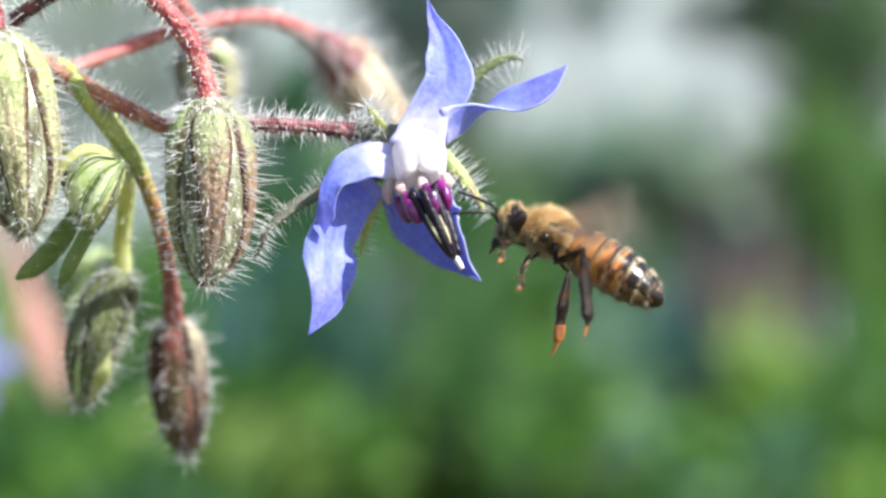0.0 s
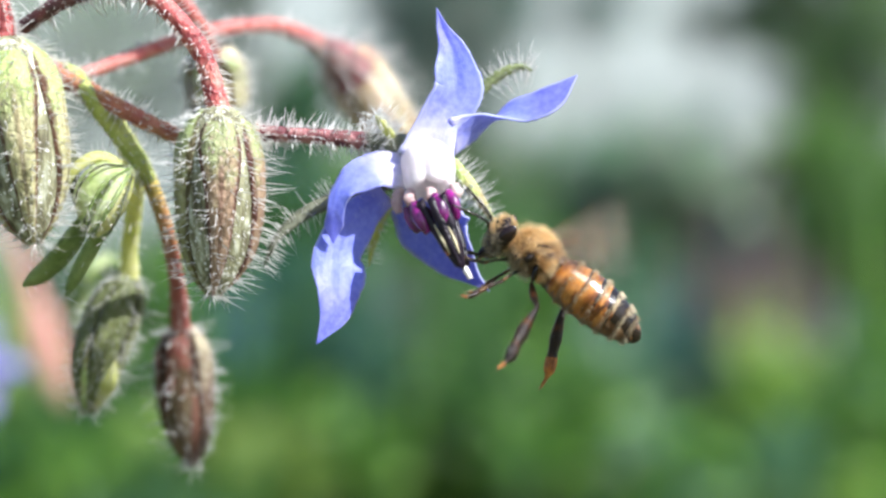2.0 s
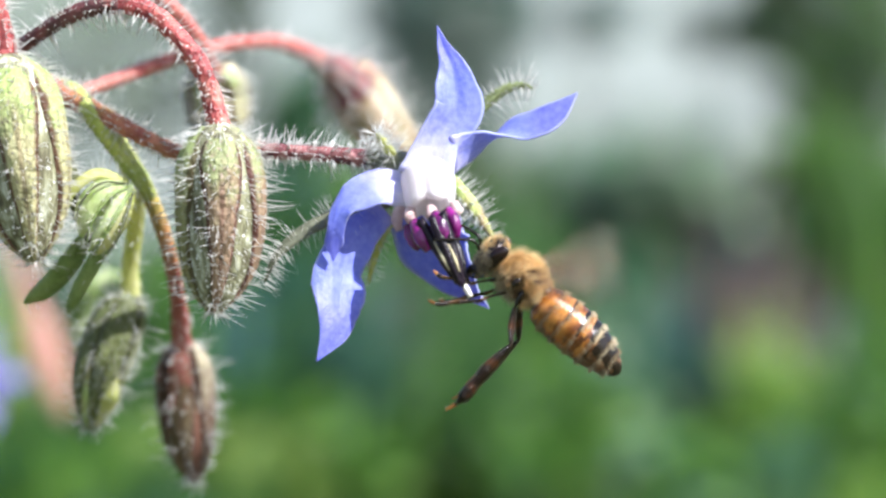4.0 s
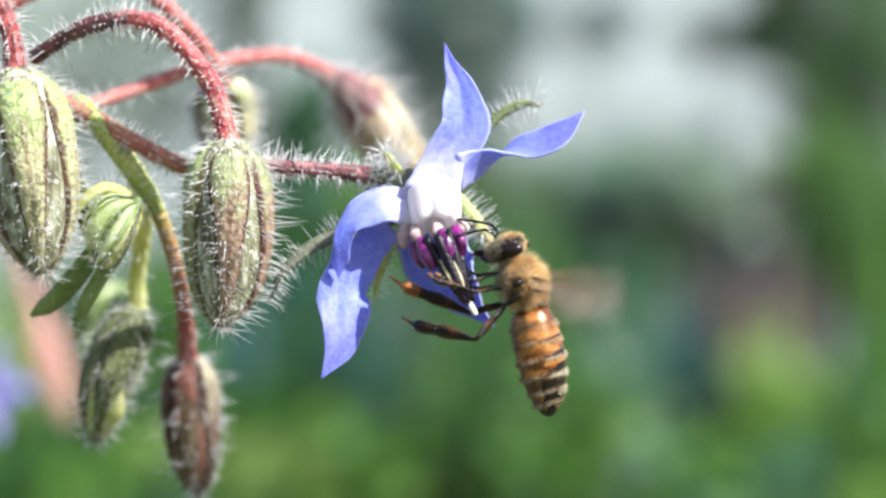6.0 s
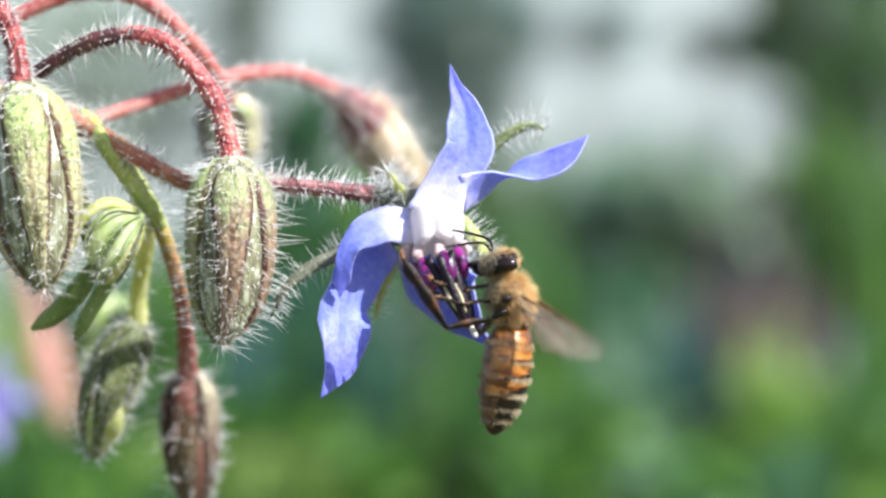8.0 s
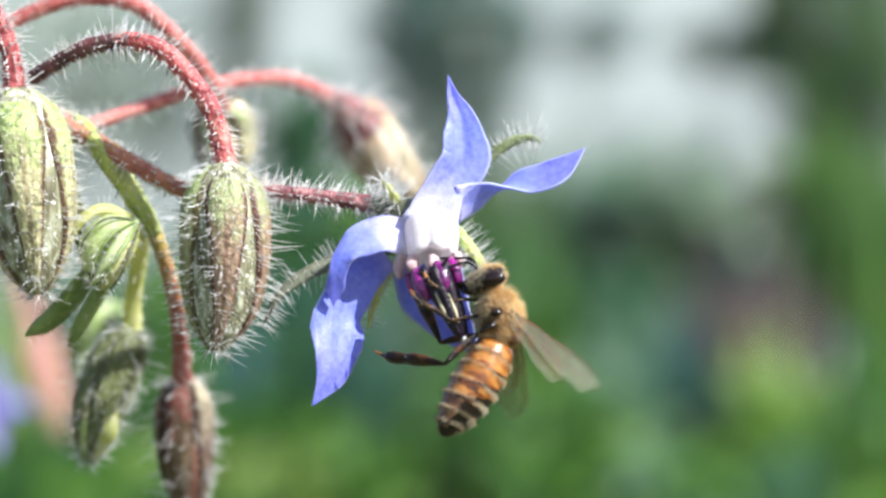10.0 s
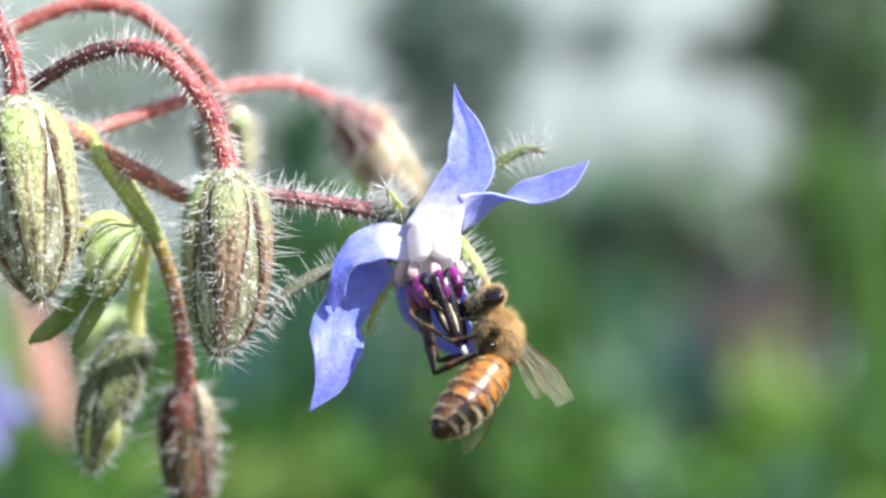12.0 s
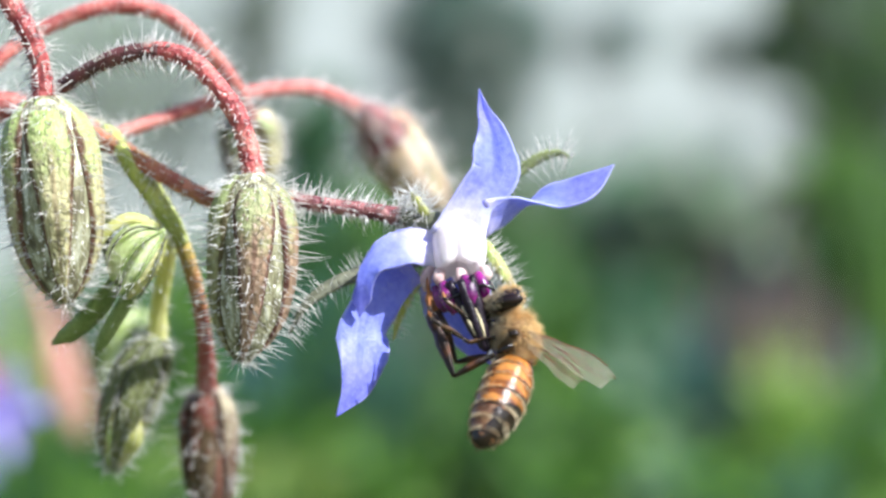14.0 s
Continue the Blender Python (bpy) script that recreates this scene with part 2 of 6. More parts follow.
STEM_GREEN = material("stem_green", [(0.30, 0.38, 0.06), (0.50, 0.54, 0.16)], 400, 0.5, 0.6, 2500)
STEM_LIME = material("stem_lime", [(0.56, 0.60, 0.16), (0.74, 0.74, 0.34)], 400, 0.5, 0.5, 2500, through_light=0.4)
SEPAL_LIME = material("sepal_lime", [(0.20, 0.30, 0.06), (0.42, 0.52, 0.16), (0.36, 0.24, 0.14)], 420, 0.5, 0.8, 3000,
                      stretch=(1, 1, 0.35), spots=(1900, 0.16, (0.10, 0.10, 0.06)))
SEPAL_BROWN = material("sepal_brown", [(0.10, 0.045, 0.03), (0.18, 0.08, 0.05), (0.14, 0.12, 0.05)], 420, 0.5, 0.8, 3000,
                       stretch=(1, 1, 0.3))
SEPAL_DARK = material("sepal_dark_green", [(0.20, 0.29, 0.09), (0.32, 0.42, 0.17)], 300, 0.55, 0.5, 2500, through_light=0.35)
BRACT_DARK = material("bract_dark_green", [(0.05, 0.06, 0.03), (0.10, 0.11, 0.05)], 400, 0.5, 0.5, 2500)
SEPAL_LEAF = material("sepal_leaf_green", [(0.20, 0.30, 0.08), (0.36, 0.46, 0.17)], 400, 0.5, 0.5, 2500, through_light=0.3)
SEPAL_PINK = material("sepal_pink", [(0.48, 0.17, 0.15), (0.50, 0.27, 0.21)], 300, 0.5, 0.5, 2500)
BUD_PALE = material("bud_pale_green", [(0.10, 0.09, 0.05), (0.26, 0.26, 0.15), (0.58, 0.60, 0.46)], 1500, 0.75, 0.9, 3000, stretch=(1, 1, 0.22), spots=(2000, 0.26, (0.84, 0.84, 0.80)))
SEPAL_BLUSH = material("sepal_blush", [(0.40, 0.16, 0.12), (0.52, 0.38, 0.22), (0.62, 0.52, 0.34)], 350, 0.5, 0.6, 2500)
BUD_CREAM = material("bud_cream", [(0.28, 0.24, 0.14), (0.56, 0.50, 0.34)], 500, 0.5, 0.4, 3000)
HAIR = material("plant_hair_white", [(0.80, 0.80, 0.77), (0.90, 0.90, 0.88)], 500, 0.3, through_light=0.45)
FUR_TAN = material("bee_fur_tan", [(0.80, 0.58, 0.28), (0.97, 0.84, 0.56)], 500, 0.6, through_light=0.65)
FUR_DARK = material("bee_fur_brown", [(0.16, 0.09, 0.04), (0.34, 0.20, 0.09)], 500, 0.6, through_light=0.3)
FUR_MID = material("bee_fur_dull_brown", [(0.26, 0.17, 0.08), (0.46, 0.33, 0.18)], 500, 0.6, through_light=0.35)
FUR_PALE = material("bee_fur_pale", [(0.52, 0.44, 0.28), (0.72, 0.64, 0.46)], 500, 0.6, through_light=0.35)
CHITIN = material("bee_chitin_black", [(0.004, 0.003, 0.002), (0.016, 0.009, 0.005)], 700, 0.2, 0.2, 4000, coat=0.1, specular=0.45)
CHITIN_BROWN = material("bee_chitin_brown", [(0.05, 0.018, 0.006), (0.14, 0.05, 0.015)], 700, 0.3, 0.3, 4000, coat=0.3)
THORAX_SKIN = material("bee_thorax_skin", [(0.08, 0.045, 0.018), (0.28, 0.16, 0.06)], 800, 0.6, 0.5, 4000)
AMBER = material("bee_amber", [(0.05, 0.015, 0.003), (0.24, 0.078, 0.010), (0.46, 0.195, 0.040), (0.13, 0.040, 0.008)], 520, 0.24, 0.2, 5000, low=0.33, high=0.68, coat=0.5, specular=0.4, stretch=(1.7, 0.6, 0.6))
LEG_DARK = material("bee_leg_dark_brown", [(0.003, 0.002, 0.001), (0.012, 0.005, 0.002), (0.07, 0.024, 0.006)], 900, 0.3, 0.5, 6000, specular=0.3)
TARSUS = material("bee_foot_orange", [(0.05, 0.018, 0.005), (0.30, 0.10, 0.014), (0.62, 0.25, 0.04)], 700, 0.5, 0.6, 5000)
EYE_BLACK = material("bee_eye", [(0.004, 0.002, 0.002), (0.014, 0.006, 0.004)], 300, 0.13, 0.0, coat=0.15, specular=0.35)


BUD_LIME = sepal_material("bud_sepal_lime", (0.52, 0.64, 0.23), (0.60, 0.57, 0.31), (0.17, 0.085, 0.05), (0.36, 0.32, 0.22))
BUD_RUSTY = sepal_material("bud_sepal_rusty", (0.38, 0.42, 0.20), (0.42, 0.29, 0.19), (0.15, 0.06, 0.045), (0.52, 0.40, 0.31))
BUD_OLIVE = sepal_material("bud_sepal_olive", (0.40, 0.48, 0.20), (0.38, 0.38, 0.18), (0.12, 0.10, 0.04), (0.48, 0.50, 0.33))
BUD_BROWN = sepal_material("bud_sepal_brown", (0.26, 0.08, 0.06), (0.12, 0.085, 0.04), (0.05, 0.024, 0.016), (0.17, 0.14, 0.08))
BUD_DARK = sepal_material("bud_sepal_dark", (0.17, 0.20, 0.08), (0.19, 0.22, 0.08), (0.07, 0.08, 0.03), (0.26, 0.27, 0.17))
BUD_BLUSH = sepal_material("bud_sepal_blush", (0.30, 0.07, 0.08), (0.56, 0.44, 0.24), (0.46, 0.24, 0.16), (0.56, 0.42, 0.26))
BUD_CREAMY = sepal_material("bud_sepal_cream", (0.50, 0.44, 0.30), (0.13, 0.08, 0.05), (0.08, 0.04, 0.03), (0.40, 0.36, 0.28))
PEDICEL = material("pedicel_dark_red", [(0.09, 0.02, 0.03), (0.21, 0.06, 0.065), (0.40, 0.20, 0.19)], 1200, 0.5, 0.9, 2500)


# ---- mesh tools ----
def mesh_of(name, bm, *mats):
    me = bpy.data.meshes.new(name)
    bm.normal_update()
    bm.to_mesh(me)
    bm.free()
    for m in mats:
        me.materials.append(m)
    me.polygons.foreach_set("use_smooth", [True] * len(me.polygons))
    return me


def part(name, bm, mats, parent, label=""):
    """Links a bmesh (or a mesh) as one object under a thing or a part."""
    me = bm
    if isinstance(bm, bmesh.types.BMesh):
        me = mesh_of(name, bm, *(mats if isinstance(mats, (list, tuple)) else [mats]))
    ob = new(name, me)
    ob.parent = parent
    return tagged(ob, label) if label else ob


def smooth_line(points, steps):
    """A smooth line through the points, in about that many steps: place and a value from 0 to 1 along it."""
    pts = [Vector(p) for p in points]
    pts = [pts[0] * 2 - pts[1]] + pts + [pts[-1] * 2 - pts[-2]]
    n = len(pts) - 3
    out = []
    for i in range(steps + 1):
        u = i / steps * n
        k = min(int(u), n - 1)
        f = u - k
        a, b, c, d = pts[k:k + 4]
        out.append(0.5 * ((2 * b) + (c - a) * f + (2 * a - 5 * b + 4 * c - d) * f * f + (3 * b - a - 3 * c + d) * f ** 3))
    return out


def value_at(values, s):
    u = s * (len(values) - 1)
    k = min(int(u), len(values) - 2)
    return values[k] + (values[k + 1] - values[k]) * (u - k)


def add_tube(bm, line, radii, sides=10, lumps=0.0, slot=0, flat=1.0, split=None):
    """A tube along a line, with its radius by values along it; returns places and outward ways on its skin."""
    n = len(line)
    ref = None
    rings, skin = [], []
    for i, p in enumerate(line):
        way = (line[min(i + 1, n - 1)] - line[max(i - 1, 0)]).normalized()
        if ref is None:
            ref = way.orthogonal().normalized()
        ref = (ref - way * ref.dot(way)).normalized()
        other = way.cross(ref)
        r = value_at(radii, i / (n - 1))
        ring = []
        for k in range(sides):
            a = 2 * math.pi * k / sides
            out = ref * math.cos(a) + other * math.sin(a) * flat
            rr = r * (1 + lumps * noise.noise(Vector((p.x * 900 + a, p.z * 900, i * 0.4))))
            ring.append(bm.verts.new(p + out * rr))
            skin.append((p + out * rr, out.normalized(), way, i / (n - 1)))
        rings.append(ring)
    for i, (a, b) in enumerate(zip(rings, rings[1:])):
        here = slot if split is None or i / n < split else slot + 1
        for k in range(sides):
            bm.faces.new((a[k], a[(k + 1) % sides], b[(k + 1) % sides], b[k])).material_index = here
    bm.faces.new(rings[0][::-1]).material_index = slot
    bm.faces.new(rings[-1]).material_index = slot if split is None else slot + 1
    return skin


def hair_mesh(name, roots, mat):
    """Fine tapered, slightly bent bristles: place, way, length and thickness each."""
    verts, faces = [], []
    for p, way, length, r in roots:
        way = way.normalized()
        a = way.orthogonal().normalized()
        b = way.cross(a)
        bend = (a * random.uniform(-1, 1) + b * random.uniform(-1, 1)) * length * 0.10
        base = len(verts)
        for centre, k in ((p - way * r, 1.0), (p + way * length * 0.55 + bend * 0.4, 0.6)):
            for j in range(3):
                w = 2 * math.pi * j / 3
                verts.append(centre + (a * math.cos(w) + b * math.sin(w)) * r * k)
        verts.append(p + way * length + bend)
        for j in range(3):
            k = (j + 1) % 3
            faces.append((base + j, base + k, base + 3 + k, base + 3 + j))
            faces.append((base + 3 + j, base + 3 + k, base + 6))
    me = bpy.data.meshes.new(name)
    me.from_pydata([tuple(v) for v in verts], [], faces)
    me.materials.append(mat)
    me.polygons.foreach_set("use_smooth", [True] * len(me.polygons))
    return me


def hairs_on(skin, count, length, r=0.045, lean=0.25, spread=0.35):
    """Chooses bristles on a skin: lengths in mm about the one given."""
    roots = []
    for _ in range(count):
        p, out, way, s = random.choice(skin)
        jit = Vector([random.uniform(-1, 1) for _ in range(3)])
        p = p + way * random.uniform(-0.2, 0.2) * MM
        roots.append((p, out + way * lean + jit * spread, length * MM * random.choice((random.uniform(0.25, 0.7), random.uniform(0.6, 1.2))), r * MM * random.uniform(0.7, 1.2)))
    return roots


# ---- the borage plant ----
plant = new("borage_plant")
tagged(plant, "bristly borage plant with red stalks and drooping hairy buds", "plant")
PIVOT = at(*((-19.36, 1.64, 0)))
FLOWER_PIVOT = at(*((-3.36, 7.64, 0)))


def place(points, origin):
    return [at(*p) - origin for p in points]


def stalk(name, points, radii, mat, hairs, length=1.1, parent=plant, origin=PIVOT, label="", r=0.045):
    """A bristly round stalk along a line."""
    line = smooth_line(place(points, origin), 10 * (len(points) - 1))
    bm = bmesh.new()
    skin = add_tube(bm, line, [v * MM for v in radii], 10, 0.10)
    ob = part(name, bm, mat, parent, label)
    if hairs:
        kid = ob if parent is plant else parent
        tagged(part("bristles", hair_mesh("bristles", hairs_on(skin, int(hairs * 0.7), length, r * 1.25) + hairs_on(skin, int(hairs * 1.5), length * 0.4, r * 0.8, 0.4), HAIR), None, kid, "fine white bristles"), kind="stuff")
    return ob


BUD_SHAPE = [0.42, 0.80, 0.95, 1.0, 1.0, 1.0, 0.97, 0.90, 0.77, 0.55, 0.16]


def bud(points, half, body_mat, sepal_mats, hairs, length=1.3, label="", turn=0.0, cover=0.30, tip_hairs=40, origin=PIVOT, r=0.048, rib=0.0, short=1.6):
    """A closed bud: a pale body within five long, ridged sepals that meet at its tip, and bristles all over."""
    line = smooth_line(place(points, origin), 22)
    bm = bmesh.new()
    radii = [v * half * 0.93 * MM for v in BUD_SHAPE]
    body_skin = add_tube(bm, line, radii, 24, 0.03)
    ob = part("bud", bm, body_mat, plant, label)
    axis = (line[-1] - line[0]).normalized()
    ref = Vector((0, -1, 0))
    ref = (ref - axis * ref.dot(axis)).normalized()
    other = axis.cross(ref)
    roots = []
    for k in range(5):
        centre = turn + 2 * math.pi * k / 5
        bm = bmesh.new()
        uv = bm.loops.layers.uv.new("UVMap")
        cols = 9
        outer, inner = [], []
        for i, p in enumerate(line):
            s = i / (len(line) - 1)
            rad = value_at(BUD_SHAPE, s) * half * MM
            wide = 2 * math.pi * cover * (0.72 + 0.28 * math.sin(math.pi * min(1, s * 1.25 + 0.12))) * (1 - rib * min(1, max(0, s - 0.16) / 0.34)) * (1 - 0.3 * max(0, s - 0.7) / 0.3)
            wob = 0.05 * noise.noise(Vector((s * 4, k * 3.1, half)))
            row, low_row = [], []
            for j in range(cols):
                e = j / (cols - 1) * 2 - 1
                a = centre + wob + e * wide / 2
                way = ref * math.cos(a) + other * math.sin(a)
                lift = 0.02 + (0.11 + 0.07 * rib) * (1 - e * e) ** 0.7 - 0.025 * math.exp(-(e * 4) ** 2) + 0.02 * noise.noise(Vector((s * 14, e * 3, k)))
                row.append(bm.verts.new(p + way * rad * (0.95 + lift)))
                low_row.append(bm.verts.new(p + way * rad * 0.90))
                if random.random() < 0.85:
                    roots.append((p + way * rad * (0.95 + lift), way, axis, s))
            outer.append(row)
            inner.append(low_row)
        for i in range(len(outer) - 1):
            for j in range(cols - 1):
                face = bm.faces.new((outer[i][j], outer[i][j + 1], outer[i + 1][j + 1], outer[i + 1][j]))
                for loop, (di, dj) in zip(face.loops, ((0, 0), (0, 1), (1, 1), (1, 0))):
                    loop[uv].uv = ((j + dj) / (cols - 1), (i + di) / (len(line) - 1))
            bm.faces.new((outer[i][0], outer[i + 1][0], inner[i + 1][0], inner[i][0]))
            bm.faces.new((outer[i][-1], inner[i][-1], inner[i + 1][-1], outer[i + 1][-1]))
        bm.faces.new(outer[-1] + inner[-1][::-1])
        part("sepal", bm, sepal_mats[k % len(sepal_mats)], ob)
    found = hairs_on(roots, hairs, length, r, 0.15, 0.35) + hairs_on(roots, int(hairs * short), length * 0.36, r * 0.8, 0.5, 0.3)
    found += hairs_on(body_skin, int(hairs * 0.8), length * 0.36, r * 0.7, 0.6, 0.3)
    for _ in range(tip_hairs):
        a = random.uniform(0, 2 * math.pi)
        way = ref * math.cos(a) + other * math.sin(a)
        found.append((line[1] + way * half * 0.55 * MM, way - axis * random.uniform(-0.1, 0.5), length * MM * random.uniform(0.6, 1.1), r * MM))
    tip = line[-1]
    for _ in range(tip_hairs):
        jit = Vector([random.uniform(-1, 1) for _ in range(3)]) * 0.9
        found.append((tip - axis * random.uniform(0, 1.6) * MM + jit * 0.5 * MM, axis + jit, length * 0.8 * MM * random.uniform(0.5, 1.1), r * MM))
    tagged(part("bristles", hair_mesh("bristles", found, HAIR), None, ob, "fine white bristles"), kind="stuff")
    return ob


# stalks
stalk("stalk", [(-32.56, 20.84, 0), (-30.76, 17.64, 0), (-29.28, 15.16, 0), (-28.48, 12.84, 0), (-28.24, 10.36, 0)], [0.75, 0.78, 0.75, 0.7, 0.9], STEM_RED, 320, 1.5, label="red bristly flower stalk")
stalk("stalk", [(-28.96, 10.36, 6), (-26.88, 11.56, 3), (-24.16, 13.16, 1), (-22.08, 13.88, 0.3), (-20.08, 14.04, 0)], [0.5, 0.55, 0.6, 0.64, 0.62], STEM_DARK, 200, 1.6, label="dark brown root of an arched stalk")
stalk("stalk", [(-21.16, 14.04, 0.1), (-19.36, 13.96, 0), (-17.36, 13, 0), (-14.88, 10.04, 0), (-13.92, 7.64, 0), (-13.36, 4.92, 0)],
      [0.6, 0.68, 0.7, 0.74, 0.74, 0.85], STEM_RED, 280, 1.6, label="arched red bristly stalk")
stalk("stalk", [(-33.76, 11.24, 12), (-31.36, 13.44, 12), (-28.36, 15.56, 13), (-23.76, 17.16, 13), (-19.76, 16.64, 13), (-16.76, 14.12, 14), (-14.56, 11.24, 17), (-13.56, 8.84, 21)],
      [0.6, 0.6, 0.6, 0.62, 0.64, 0.66, 0.66, 0.6], STEM_CORAL, 420, 1.1, label="arched coral-red stalk")
stalk("stalk", [(-26.56, 7.16, 14), (-22.96, 8.2, 15), (-18.16, 9.8, 17), (-14.16, 11, 19), (-9.76, 11.4, 25), (-6.96, 10.44, 29), (-4.96, 9.08, 34)],
      [0.55, 0.55, 0.55, 0.58, 0.62, 0.68, 0.9], STEM_CORAL, 460, 1.3, label="arched coral-red stalk")
stalk("stalk", [(-25.36, 8.24, 6), (-22.76, 7.04, 5), (-21.16, 6.04, 4), (-18.96, 4.76, 3), (-16.16, 3.4, 3), (-13.36, 3.16, 2.5), (-10.56, 3.56, 2)],
      [0.75, 0.72, 0.66, 0.62, 0.62, 0.6, 0.6], STEM_DUSKY, 420, 1.1, label="orange-red stalk that bears the flower")
stalk("stalk", [(-25.36, 9.16, 10), (-23.56, 8.12, 7), (-22.48, 6.64, 4.5), (-20.88, 4.44, 4.5), (-19.16, 1.8, 5), (-18.48, 0.44, 6)], [0.3, 0.6, 0.72, 0.8, 0.7, 0.5], STEM_GREEN, 160, 0.9, label="green fork of the stalk")
stalk("stalk", [(-19.76, 2.64, 6), (-19.04, 1.56, 6), (-18.16, -0.36, 6.5), (-17.28, -3.56, 9), (-16.82, -6.76, 14), (-16.7, -10.12, 19)],
      [0.6, 0.62, 0.58, 0.54, 0.6, 0.85], STEM_FADING, 130, 0.8, label="thin hanging orange stalk")
stalk("stalk", [(-23.36, 7.64, 7.4), (-21.56, 5.64, 7), (-19.96, 3.04, 7), (-19.36, 1.24, 7.5), (-19.68, -1.56, 11), (-20.08, -4.16, 13), (-20.16, -6.52, 14)],
      [0.6, 0.75, 0.8, 0.7, 0.66, 0.66, 0.8], STEM_LIME, 110, 0.8, label="lime-green hanging stalk")
stalk("main_stem", [(-22.76, 7.16, 7), (-26.56, 9.04, 9), (-31.36, 10.04, 11), (-37.76, 8.84, 14), (-45.76, 0.84, 20), (-52.16, -18.36, 25), (-55.36, -78.36, 30), (-56.96, -358.36, 30)],
      [0.7, 1.0, 1.2, 1.6, 2.2, 2.6, 3.2, 4.0], STEM_CORAL, 500, 1.6, label="thick hairy main stem rooted in the soil")
# buds
bud([(-28.32, 10.52, 0), (-27.84, 7.24, -0.5), (-27.44, 3.24, -0.5), (-27.12, -0.36, 0), (-26.72, -3.88, 0)], 3.25, BUD_PALE, [BUD_LIME], 620, 1.9,
    "plump pale green bud with reddish sepal ridges", -0.15, 0.20, 18, r=0.036, rib=0.32, short=1.1)
bud([(-13.36, 5.16, 0), (-13.44, 2.04, -0.5), (-13.52, -1.16, -0.5), (-13.76, -4.76, 0), (-14.24, -7.96, 0)], 3.0, BUD_PALE, [BUD_RUSTY, BUD_OLIVE, BUD_OLIVE, BUD_OLIVE, BUD_RUSTY], 560, 2.2,
    "hanging green bud with rust-red sepals and long bristles", -0.12, 0.19, 26, r=0.038, rib=0.3, short=0.7)
bud([(-16.6, -9.8, 19), (-16.55, -12.76, 20), (-16.45, -15.96, 20), (-16.2, -19.64, 20)], 2.25, SEPAL_BROWN, [BUD_BROWN, BUD_BROWN, BUD_BROWN, BUD_BROWN, BUD_CREAMY], 170, 2.2,
    "narrow reddish-brown hanging bud with a cream sepal", 0.15, 0.19, 20, r=0.04)
bud([(-20.26, -6.16, 14), (-21.58, -9.16, 14), (-22.72, -12.16, 14), (-23.5, -15.76, 14)], 2.1, SEPAL_LIME, [BUD_DARK], 270, 1.8,
    "olive green hanging bud with a lime tip", 0.95, 0.215, 40, r=0.036)
stalk("bud_tip", [(-21.4, -11.6, 13.2), (-22.1, -13.5, 13.2), (-23.0, -15.3, 13.6)], [0.3, 0.95, 0.35], STEM_LIME, 60, 1.0, label="lime-green tip of a bud")
bud([(-21.36, -4.36, 40), (-22.48, -7.56, 40), (-23.76, -10.76, 40)], 2.9, CALYX_LIME, [SEPAL_DARK], 160, 1.1, "pale green bud behind another", 0.9, 0.14, 10)
stalk("bud_cap", [(-6.6, 10.25, 30), (-5.5, 9.5, 32), (-4.7, 8.7, 34), (-4.1, 7.9, 35)], [0.75, 1.2, 1.9, 2.3], PEDICEL, 120, 2.2, label="crimson cap where the bud joins its stalk")
bud([(-4.96, 9.24, 34), (-3.76, 7.64, 36), (-2.16, 5.24, 36), (0.24, 2.76, 36)], 2.55, BUD_CREAM, [BUD_BLUSH, BUD_BLUSH, BUD_BLUSH, BUD_BLUSH, SEPAL_BLUSH], 300, 3.0,
    "cream and pink bud with a white halo of hairs", 0.1, 0.16, 30)
bud([(-13.76, 9.44, 21), (-13.52, 8.04, 23), (-13.36, 6.04, 23), (-13.28, 3.64, 23)], 2.5, BUD_CREAM, [BUD_LIME], 420, 1.3,
    "yellowish bud half hidden behind another", 0.4, 0.14, 20)
stalk("stalk", [(-29.4, 3.0, 265), (-28.7, -1.6, 262), (-27.5, -6.4, 260)], [0.8, 1.1, 1.6], SEPAL_PINK, 60, 1.0, label="pink stalk further back")
bud([(-27.56, -6.0, 260), (-27.1, -8.6, 260), (-26.4, -11.0, 260), (-25.5, -13.6, 260)], 3.2, BUD_CREAM, [SEPAL_PINK], 160, 1.0, "faded pink bud further back", 0.3, 0.17, 10)


